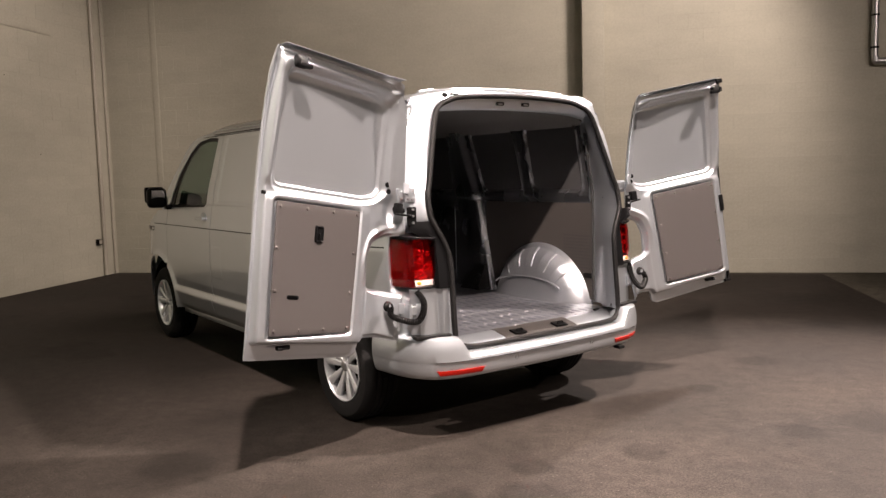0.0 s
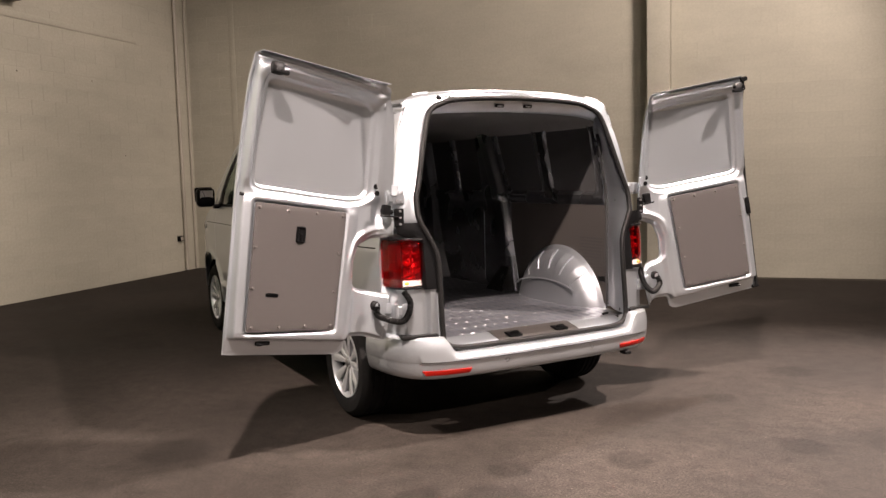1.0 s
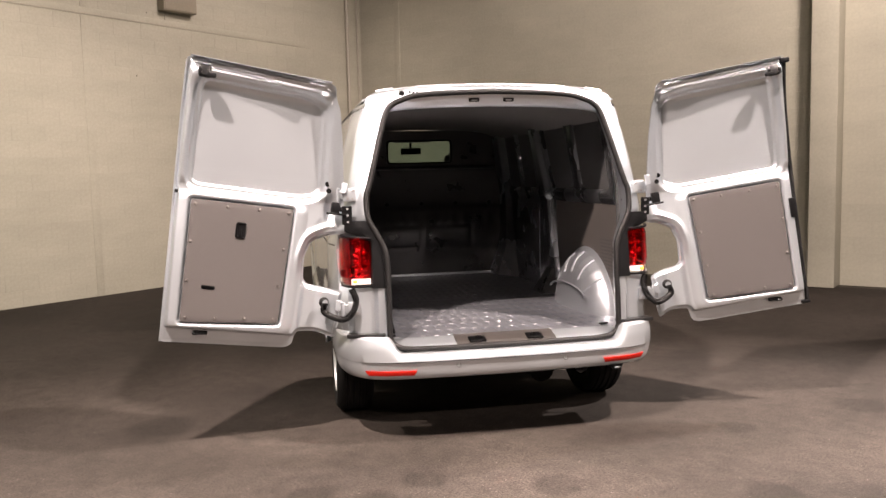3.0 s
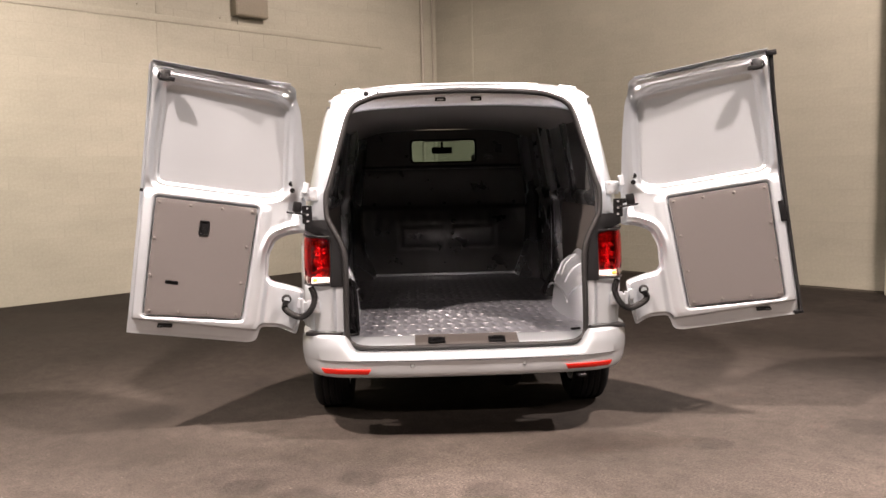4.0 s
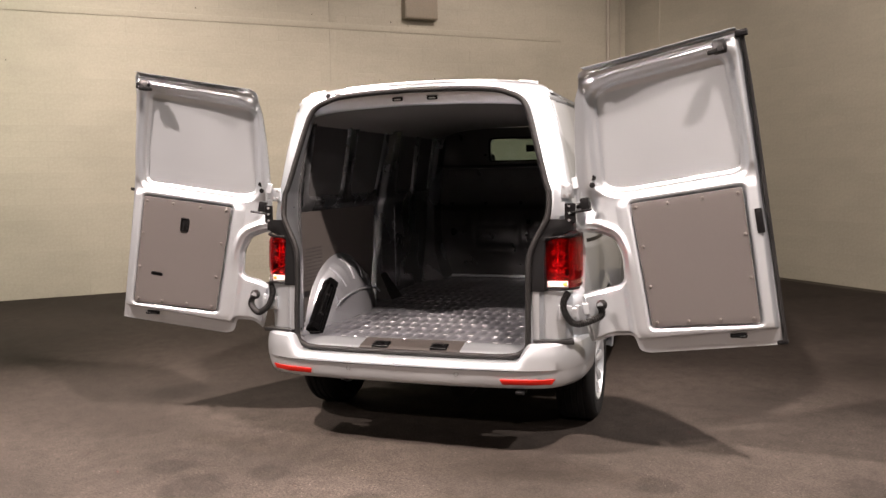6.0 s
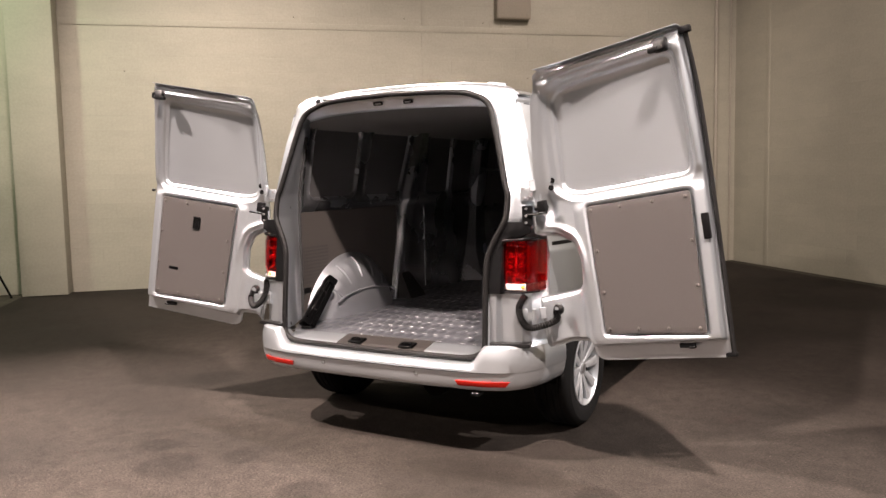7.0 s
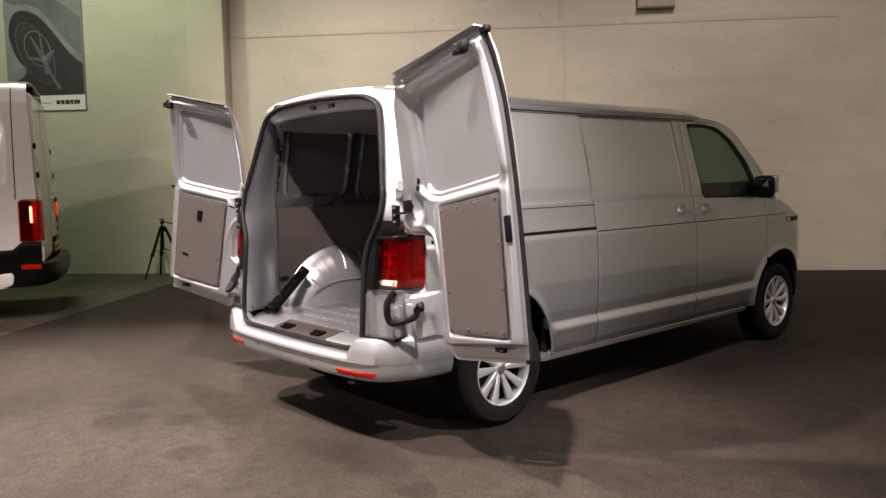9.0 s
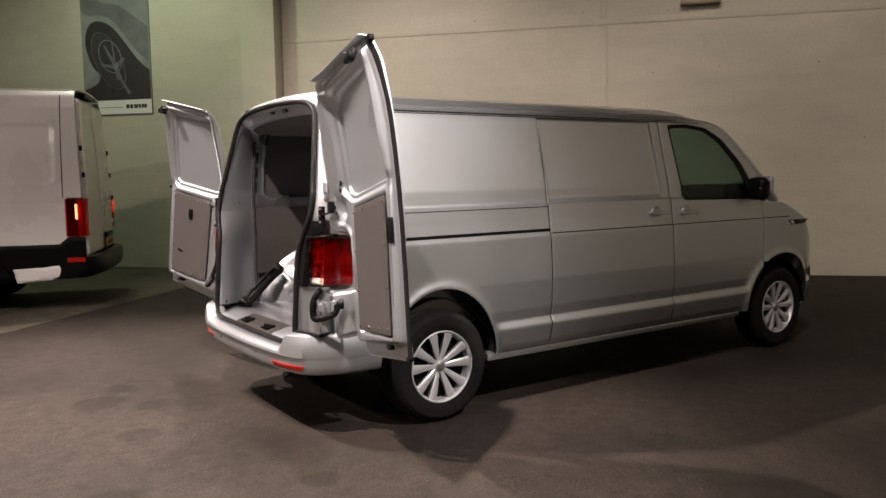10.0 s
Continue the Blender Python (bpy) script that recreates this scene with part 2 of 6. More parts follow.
def wall_material(name, base):
    """Painted blockwork: courses and blocks barely differ, with faint joints, runs and smudges."""
    m = material(name, base, 0.7, 0, 0, 0.05, 35, 0.25, 45, stain=0.07, stain_scale=0.6)
    nt = m.node_tree
    n, l = nt.nodes, nt.links
    p = n["Principled BSDF"]
    src = p.inputs["Base Color"].links[0].from_socket
    rnd = n.new("ShaderNodeObjectInfo")
    isl = n.new("ShaderNodeNewGeometry")
    addr = n.new("ShaderNodeMath")
    l.new(rnd.outputs["Random"], addr.inputs[0]), l.new(isl.outputs["Random Per Island"], addr.inputs[1])
    r = n.new("ShaderNodeMapRange")
    r.inputs[1].default_value, r.inputs[2].default_value, r.inputs[3].default_value, r.inputs[4].default_value = 0, 2, 0.965, 1.035
    l.new(addr.outputs[0], r.inputs[0])
    sc = n.new("ShaderNodeVectorMath")
    sc.operation = "SCALE"
    l.new(src, sc.inputs[0]), l.new(r.outputs[0], sc.inputs["Scale"])
    l.new(sc.outputs[0], p.inputs["Base Color"])
    return m


def courses(m):
    """Adds soft horizontal bands of dirt and old paint along the courses."""
    nt = m.node_tree
    n, l = nt.nodes, nt.links
    p = n["Principled BSDF"]
    src = p.inputs["Base Color"].links[0].from_socket
    place = n.new("ShaderNodeNewGeometry")
    st = n.new("ShaderNodeMapping")
    st.inputs["Scale"].default_value = (1.0, 1.0, 3.2)
    l.new(place.outputs["Position"], st.inputs["Vector"])
    a = n.new("ShaderNodeTexNoise")
    a.inputs["Scale"].default_value, a.inputs["Detail"].default_value, a.inputs["Roughness"].default_value = 1.1, 6, 0.62
    l.new(st.outputs[0], a.inputs["Vector"])
    r = n.new("ShaderNodeMapRange")
    r.inputs[1].default_value, r.inputs[2].default_value, r.inputs[3].default_value, r.inputs[4].default_value = 0.28, 0.72, 0.93, 1.07
    l.new(a.outputs["Fac"], r.inputs[0])
    sc = n.new("ShaderNodeVectorMath")
    sc.operation = "SCALE"
    l.new(src, sc.inputs[0]), l.new(r.outputs[0], sc.inputs["Scale"])
    l.new(sc.outputs[0], p.inputs["Base Color"])
    return m


WALL = wall_material("painted_blockwork", (0.40, 0.382, 0.308))
courses(WALL)
CEILING = material("dark_ceiling", (0.10, 0.095, 0.085), 0.85, 0, 0, 0.1, 20, stain=0.1)

# ---- building tools ----
def part(name, bm, mat, parent=None, label="", smooth=35, at=None):
    """Links a bmesh as one mesh object, a thing of its own or under a parent."""
    bmesh.ops.recalc_face_normals(bm, faces=bm.faces)
    me = bpy.data.meshes.new(name)
    bm.to_mesh(me)
    bm.free()
    return finish(name, me, mat, parent, label, smooth, at)


def finish(name, me, mat, parent=None, label="", smooth=35, at=None):
    if smooth:
        me.shade_smooth()
        me.set_sharp_from_angle(angle=radians(smooth))
    me.materials.append(mat)
    ob = new(name, me)
    if parent is not None:
        ob.parent = parent
    if at is not None:
        ob.matrix_basis = at
    if label:
        ob["label"] = label
    return ob


def again(ob, parent, at):
    """The same mesh once more, as a piece of its own."""
    o = new(ob.name.split(".")[0], ob.data)
    o.parent = parent
    o.matrix_basis = at
    return o


def empty(name, at=None):
    ob = new(name)
    if at is not None:
        ob.matrix_basis = at
    return ob


def box(sx, sy, sz, at=(0, 0, 0), bevel=0.0, seg=2, bm=None, turn=None):
    """A box of that size round the point at, with rounded edges."""
    bm = bm or bmesh.new()
    m = Matrix.Translation(at)
    if turn:
        m = m @ pose(0, 0, 0, *turn)
    vs = bmesh.ops.create_cube(bm, size=1, matrix=m @ Matrix.Diagonal((sx, sy, sz, 1)))["verts"]
    if bevel:
        es = list({e for v in vs for e in v.link_edges})
        bmesh.ops.bevel(bm, geom=es, offset=bevel, segments=seg, affect="EDGES", profile=0.6)
    return bm


def rod(p, q, r, n=12, bm=None, r2=None):
    """A round bar from p to q."""
    bm = bm or bmesh.new()
    p, q = Vector(p), Vector(q)
    m = Matrix.Translation((p + q) / 2) @ (q - p).to_track_quat("Z", "Y").to_matrix().to_4x4()
    bmesh.ops.create_cone(bm, cap_ends=True, segments=n, radius1=r, radius2=r if r2 is None else r2, depth=(q - p).length, matrix=m)
    return bm


def lathe(profile, n=48, axis="x", at=(0, 0, 0), bm=None, close=False):
    """Turns (along, radius) pairs round an axis through at."""
    bm = bm or bmesh.new()
    rings = []
    for a, r in profile:
        ring = []
        for i in range(n):
            c, s = r * math.cos(2 * math.pi * i / n), r * math.sin(2 * math.pi * i / n)
            v = {"x": (a, c, s), "y": (c, a, s), "z": (c, s, a)}[axis]
            ring.append(bm.verts.new(Vector(v) + Vector(at)))
        rings.append(ring)
    pairs = list(zip(rings, rings[1:])) + ([(rings[-1], rings[0])] if close else [])
    for r0, r1 in pairs:
        for i in range(n):
            bm.faces.new((r0[i], r0[(i + 1) % n], r1[(i + 1) % n], r1[i]))
    return bm


def sweep(path, r, n=10, bm=None, ribs=0.0):
    """A hose or bar along a smooth path through the points; ribs: how far every second ring stands out."""
    bm = bm or bmesh.new()
    pts = smooth_path(path, 10 if not ribs else 22)
    rings = []
    for i, p in enumerate(pts):
        t = (pts[min(i + 1, len(pts) - 1)] - pts[max(i - 1, 0)]).normalized()
        a = t.orthogonal().normalized() if not rings else (prev - t * prev.dot(t)).normalized()
        prev = a
        b = t.cross(a)
        rad = r + (ribs if i % 2 else 0)
        rings.append([bm.verts.new(p + rad * (math.cos(k * 2 * math.pi / n) * a + math.sin(k * 2 * math.pi / n) * b)) for k in range(n)])
    for r0, r1 in zip(rings, rings[1:]):
        for i in range(n):
            bm.faces.new((r0[i], r0[(i + 1) % n], r1[(i + 1) % n], r1[i]))
    bm.faces.new(rings[0][::-1]), bm.faces.new(rings[-1])
    return bm


def smooth_path(path, steps=10):
    p = [Vector(v) for v in path]
    if len(p) == 2:
        return [p[0].lerp(p[1], i / steps) for i in range(steps + 1)]
    out = []
    for i in range(len(p) - 1):
        a, b, c, d = p[max(i - 1, 0)], p[i], p[i + 1], p[min(i + 2, len(p) - 1)]
        for k in range(steps):
            t = k / steps
            out.append(0.5 * ((2 * b) + (c - a) * t + (2 * a - 5 * b + 4 * c - d) * t * t + (3 * b - a - 3 * c + d) * t ** 3))
    out.append(p[-1])
    return out


def sheet(rows, bm=None, closed=False):
    """A skin through rows of points, all of one length."""
    bm = bm or bmesh.new()
    vs = [[bm.verts.new(p) for p in row] for row in rows]
    for a, b in zip(vs, vs[1:]):
        for i in range(len(a) - (0 if closed else 1)):
            j = (i + 1) % len(a)
            q = [a[i], a[j], b[j], b[i]]
            bm.faces.new(q)
    return bm


def thicken(bm, d):
    """Gives an open skin thickness d, away from its normals."""
    bmesh.ops.recalc_face_normals(bm, faces=bm.faces)
    bmesh.ops.solidify(bm, geom=bm.faces[:], thickness=d)
    return bm


def step(a, b, x):
    t = np.clip((np.asarray(x, float) - a) / (b - a), 0, 1)
    return t * t * (3 - 2 * t)


def round_poly(poly, radius, n=6):
    """Rounds the corners of a polygon."""
    out = []
    for i in range(len(poly)):
        a, b, c = (np.array(poly[k % len(poly)], float) for k in (i - 1, i, i + 1))
        r = min(radius, np.linalg.norm(a - b) * 0.49, np.linalg.norm(c - b) * 0.49)
        p, q = b + (a - b) / np.linalg.norm(a - b) * r, b + (c - b) / np.linalg.norm(c - b) * r
        for k in range(n + 1):
            t = k / n
            out.append(tuple((1 - t) ** 2 * p + 2 * t * (1 - t) * b + t * t * q))
    return out


def dist(P, poly):
    """Signed distance of points to a polygon (inside is negative), and the nearest boundary points."""
    poly = np.array(poly, float)
    best, near = np.full(len(P), 1e9), np.zeros_like(P)
    inside = np.zeros(len(P), bool)
    for a, b in zip(poly, np.roll(poly, -1, 0)):
        e = b - a
        t = np.clip(((P - a) @ e) / max(e @ e, 1e-12), 0, 1)
        q = a + t[:, None] * e
        d = np.hypot(*(P - q).T)
        m = d < best
        best[m], near[m] = d[m], q[m]
        cross = ((a[1] > P[:, 1]) != (b[1] > P[:, 1]))
        with np.errstate(divide="ignore", invalid="ignore"):
            xs = a[0] + (P[:, 1] - a[1]) * e[0] / (e[1] if e[1] else 1e-12)
        inside ^= cross & (P[:, 0] < xs)
    return np.where(inside, -best, best), near


def relief(outline, res, height, place, holes=(), thick=0.0):
    """A pressed sheet: the outline filled with a fine grid, height(u, v, d) its relief, where d is the depth inside the outline,
    place(u, v, h) puts it in space. Returns a mesh."""
    o = np.array(outline, float)
    lo, hi = o.min(0) - res, o.max(0) + res
    nu, nv = int((hi[0] - lo[0]) / res) + 2, int((hi[1] - lo[1]) / res) + 2
    U, V = np.meshgrid(lo[0] + res * np.arange(nu), lo[1] + res * np.arange(nv), indexing="ij")
    P = np.stack([U.ravel(), V.ravel()], 1)
    sd, near = dist(P, outline)
    Q = P.copy()
    out = sd > 0
    Q[out] = near[out]
    for h in holes:
        s2, n2 = dist(P, h)
        m = s2 < 0
        Q[m] = n2[m]
        out |= m
    d = -np.minimum(dist(Q, outline)[0], 0)
    H = height(Q[:, 0], Q[:, 1], d)
    X = place(Q[:, 0], Q[:, 1], H)
    idx = np.arange(nu * nv).reshape(nu, nv)
    quads = np.stack([idx[:-1, :-1], idx[1:, :-1], idx[1:, 1:], idx[:-1, 1:]], -1).reshape(-1, 4)
    quads = quads[(~out[quads]).any(1)]
    used = np.unique(quads)
    new_i = np.full(nu * nv, -1)
    new_i[used] = np.arange(len(used))
    quads, X = new_i[quads], X[used]
    faces = [list(dict.fromkeys(q)) for q in quads.tolist()]
    verts = X
    if thick:
        B = place(Q[used, 0], Q[used, 1], H[used] - thick)
        n = len(X)
        verts = np.concatenate([X, B])
        edges = {}
        for q in quads.tolist():
            for a, b in zip(q, q[1:] + q[:1]):
                if (b, a) in edges:
                    del edges[(b, a)]
                else:
                    edges[(a, b)] = 1
        faces = faces + [[i + n for i in q[::-1]] for q in faces] + [[b, a, a + n, b + n] for a, b in edges]
    me = bpy.data.meshes.new("pressed")
    me.from_pydata([tuple(v) for v in verts], [], faces)
    bm = bmesh.new()
    bm.from_mesh(me)
    bpy.data.meshes.remove(me)
    bmesh.ops.remove_doubles(bm, verts=bm.verts, dist=0.0004)
    return bm


def rect(x0, y0, x1, y1):
    return [(x0, y0), (x1, y0), (x1, y1), (x0, y1)]

# ---- the hall ----
def flat(x0, y0, x1, y1, z, n=1):
    bm = bmesh.new()
    bmesh.ops.create_grid(bm, x_segments=n, y_segments=n, size=0.5, matrix=Matrix.Translation(((x0 + x1) / 2, (y0 + y1) / 2, z)) @ Matrix.Diagonal((x1 - x0, y1 - y0, 1, 1)))
    return bm


HALL_X, HALL_Y, HALL_Z = 42.0, -46.0, 6.6
BACK = 0.17  # how far the north wall stands behind the corner's zero line
ground = part("floor", box(HALL_X + 0.6, -HALL_Y + 0.6, 0.2, (HALL_X / 2, HALL_Y / 2, -0.106)), CONCRETE, smooth=0, at=ROOM)
tagged(ground, "worn bare concrete floor of the hall", "floor", kind="structure")
mat_sheet = box(10.75, 10.6, 0.006, (5.375, -5.3, -0.003), 0.002, 1)
covering = part("floor_covering", mat_sheet, CARPET, smooth=0, at=ROOM)
tagged(covering, "dark brown-grey worn floor covering with stains", "floor covering", kind="structure")

wall_a = part("wall_west", box(0.3, -HALL_Y + 0.6, HALL_Z, (-0.1455, HALL_Y / 2, HALL_Z / 2)), WALL, smooth=0, at=ROOM)
wall_b = part("wall_north", box(HALL_X, 0.3, HALL_Z, (HALL_X / 2, 0.1455, HALL_Z / 2)), WALL, smooth=0, at=ROOM @ pose(0, BACK, 0))
wall_c = part("wall_south", box(HALL_X, 0.3, HALL_Z, (HALL_X / 2, HALL_Y - 0.15, HALL_Z / 2)), WALL, smooth=0, at=ROOM)
wall_d = part("wall_east", box(0.3, -HALL_Y + 0.6, HALL_Z, (HALL_X + 0.15, HALL_Y / 2, HALL_Z / 2)), WALL, smooth=0, at=ROOM)
ceiling = part("ceiling", box(HALL_X + 0.6, -HALL_Y + 0.6, 0.2, (HALL_X / 2, HALL_Y / 2, HALL_Z + 0.1)), CEILING, smooth=0, at=ROOM)
for ob, words in ((wall_a, "cream painted blockwork wall with a pilaster"), (wall_b, "cream painted blockwork wall with a pilaster"), (wall_c, "plain cream painted wall behind the camera"), (wall_d, "plain cream painted wall behind the camera")):
    tagged(ob, words, "wall", kind="structure")
tagged(ceiling, "dark plain hall ceiling", "ceiling", kind="structure")

# pilasters, seams, conduits and fittings on the walls
def fitting(name, bm, mat, label, category, kind="structure", smooth=35):
    return tagged(part(name, bm, mat, None, "", smooth, ROOM), label, category, kind=kind)


fitting("pilaster_1", box(0.30, 0.36, HALL_Z - 0.01, (7.707, BACK - 0.184, HALL_Z / 2), 0.012, 2), WALL, "cream painted square pilaster", "pilaster")
fitting("pilaster_2", box(0.30, 0.57, HALL_Z - 0.01, (0.158, -10.30, HALL_Z / 2), 0.012, 2), WALL, "cream painted wide pilaster", "pilaster")
fitting("trim_1", box(0.024, 8.95, 0.085, (0.006, -5.60, 3.655), 0.006, 2), WALL, "painted cable trunking along the wall", "trunking")
fitting("trim_2", box(0.018, 0.10, 2.85, (0.006, -5.0, 5.13), 0.005, 2), WALL, "painted upright cable trunking", "trunking")
fitting("trim_3", box(0.018, 0.10, 3.60, (0.006, -5.0, 1.80), 0.005, 2), WALL, "painted upright cable trunking", "trunking")
fitting("trim_4", box(0.10, 0.016, HALL_Z - 0.05, (0.865, BACK - 0.006, HALL_Z / 2), 0.005, 2), WALL, "painted upright cover strip", "trunking")
fitting("trim_5", box(0.018, 0.05, 0.12, (0.008, -3.80, 3.75), 0.004, 1), WALL, "short painted cable drop below a box", "trunking")
fitting("pipe_1", rod((0.028, 0.06, 0.02), (0.028, 0.06, HALL_Z - 0.02), 0.016, 12), PIPE, "thin upright pipe in the corner of the walls", "pipe")
fitting("pipe_2", rod((0.045, -0.21, 0.02), (0.045, -0.21, HALL_Z - 0.02), 0.032, 14), PIPE, "upright pipe in the corner of the walls", "pipe")
steel = sweep([(11.35, BACK - 0.09, HALL_Z - 0.05), (11.35, BACK - 0.09, 3.6), (11.35, BACK - 0.09, 2.95), (11.37, BACK - 0.09, 2.85), (11.46, BACK - 0.09, 2.82), (12.4, BACK - 0.09, 2.81)], 0.045, 14)
fitting("pipe_3", steel, STEEL, "bare steel pipe with an elbow on the wall", "pipe")
for z in (3.0, 3.42, 3.9):
    fitting("pipe_clip", lathe([(-0.012, 0.046), (-0.012, 0.053), (0.012, 0.053), (0.012, 0.046)], 20, "z", (11.35, BACK - 0.09, z), close=True), BLACK, "dark pipe clip", "clip", "structure")
case = part("wall_box", box(0.16, 0.53, 0.36, (0.085, -3.66, 3.985), 0.015, 2), BOX_GREY, None, at=ROOM)
tagged(case, "beige steel box fixed high on the wall", "wall box")
part("box_lid", box(0.012, 0.50, 0.33, (0.168, -3.66, 3.985), 0.004, 1), BOX_GREY, case)
sock = part("wall_socket", box(0.06, 0.10, 0.09, (0.035, -0.343, 0.55), 0.012, 2), BLACK, None, at=ROOM)
tagged(sock, "small dark socket low on the wall", "socket")
part("socket_cover", box(0.008, 0.07, 0.06, (0.068, -0.343, 0.55), 0.003, 1), PIPE, sock)
# old fixing holes in the wall
for a, z in ((4.3, 2.9), (6.9, 3.78), (3.4, 2.95), (2.1, 2.95), (5.3, 3.8), (4.1, 3.76), (9.2, 3.0), (1.5, 1.9)):
    fitting("wall_plug", lathe([(0.006, 0.0), (0.006, 0.006), (0.0, 0.008)], 10, "x", (0.006, -a, z)), BLACK, "small dark wall plug", "wall plug", "structure")

# poster of a car's wheel, printed flat: grey wing, dark arch and a white foot with writing too small to read
poster = part("poster", box(0.02, 1.29, 2.05, (0.022, -13.02, 3.62), 0.003, 1), POSTER_GREY, None, at=ROOM)
tagged(poster, "large grey poster of a car wheel on the wall", "poster")


def print_on(name, outline, mat, lift, res=0.03):
    """A flat printed shape; u to the right from the poster's left edge, v up from its foot."""
    bm = relief(outline, res, lambda u, v, d: 0 * u, lambda u, v, h: np.stack([0.032 + lift + h, -13.665 + u, 2.595 + v], 1), (), 0.0015)
    part(name, bm, mat, poster, smooth=0)


def blob(cx, cy, ax, ay_, turn, n=40, t0=0, t1=360):
    out = []
    for i in range(n):
        t = radians(t0 + (t1 - t0) * i / (n - 1 if t1 - t0 < 360 else n))
        x, y = ax * math.cos(t), ay_ * math.sin(t)
        c, s_ = math.cos(radians(turn)), math.sin(radians(turn))
        out.append((min(max(cx + c * x - s_ * y, 0.012), 1.278), min(max(cy + s_ * x + c * y, 0.012), 2.0)))
    return out


def curve(points):
    return [(p.x, p.y) for p in smooth_path([(x, y, 0) for x, y in points], 6)]


print_on("printed_wing", curve([(0.02, 1.98), (0.02, 1.75), (0.16, 1.66), (0.36, 1.66), (0.60, 1.56), (0.85, 1.28), (1.08, 1.0), (1.27, 0.86)]) + [(1.27, 1.98)], POSTER_MID, 0.002)
print_on("printed_sheen", curve([(0.30, 1.98), (0.42, 1.86), (0.72, 1.80), (1.0, 1.62), (1.27, 1.42)]) + [(1.27, 1.98)], POSTER_GREY, 0.003)
print_on("printed_arch", curve([(1.27, 0.72), (1.16, 0.80), (1.02, 0.94), (0.88, 1.12), (0.74, 1.30), (0.58, 1.46), (0.43, 1.54), (0.28, 1.56), (0.16, 1.50), (0.09, 1.36), (0.07, 1.18), (0.13, 0.95), (0.22, 0.78), (0.33, 0.66), (0.28, 0.54), (0.14, 0.47), (0.03, 0.44)]) + [(0.03, 0.25), (1.27, 0.25)], POSTER_DARK, 0.004)
print_on("printed_tyre", [(x, max(y, 0.26)) for x, y in blob(0.50, 0.90, 0.25, 0.52, 26)], POSTER_TYRE, 0.0052, 0.015)
print_on("printed_hollow", blob(0.535, 0.97, 0.20, 0.29, 26), POSTER_DARK, 0.0062, 0.015)


def ring_print(cx, cy, ax, ay_, turn, thin, mat, lift):
    outer = blob(cx, cy, ax, ay_, turn, 60)
    inner = [(cx + (x - cx) * (1 - thin / ax), cy + (y - cy) * (1 - thin / ay_)) for x, y in outer]
    bm = relief(outer, 0.007, lambda u, v, d: 0 * u, lambda u, v, h: np.stack([0.032 + lift + h, -13.665 + u, 2.595 + v], 1), [inner], 0.0012)
    part("printed_rim", bm, mat, poster, smooth=0)


ring_print(0.535, 0.97, 0.20, 0.29, 26, 0.012, POSTER_GREY, 0.0072)
ring_print(0.50, 0.90, 0.25, 0.52, 26, 0.008, POSTER_MID, 0.0060)
for x0, y0, x1, y1, w0, w1 in ((0.63, 0.80, 0.43, 1.16, 0.035, 0.014), (0.63, 0.80, 0.58, 1.22, 0.02, 0.010), (0.63, 0.80, 0.80, 0.93, 0.045, 0.02), (0.63, 0.79, 0.36, 0.84, 0.035, 0.016), (0.64, 0.79, 0.70, 0.58, 0.035, 0.05), (0.70, 0.62, 0.88, 0.34, 0.014, 0.03)):
    dx, dy = x1 - x0, y1 - y0
    l = math.hypot(dx, dy)
    nx, ny = -dy / l, dx / l
    print_on("printed_spoke", [(x0 - nx * w0, y0 - ny * w0), (x1 - nx * w1, y1 - ny * w1), (x1 + nx * w1, y1 + ny * w1), (x0 + nx * w0, y0 + ny * w0)], POSTER_MID, 0.0078, 0.012)
print_on("printed_hub", blob(0.64, 0.80, 0.05, 0.055, 0, 20), POSTER_GREY, 0.0088, 0.01)
print_on("printed_road", curve([(0.03, 0.62), (0.16, 0.70), (0.28, 0.68), (0.30, 0.62), (0.18, 0.56), (0.03, 0.50)]), POSTER_GREY, 0.0055)
print_on("printed_foot", rect(0.012, 0.012, 1.278, 0.24), POSTER_WHITE, 0.0065)
for k, (x, w) in enumerate(((0.80, 0.06), (0.875, 0.055), (0.945, 0.075), (1.03, 0.05), (1.09, 0.05), (1.145, 0.045))):
    print_on("printed_bar", rect(x, 0.10, x + w, 0.165), POSTER_DARK, 0.0085)
print_on("printed_line", rect(0.16, 0.118, 0.72, 0.128), POSTER_MID, 0.0085)

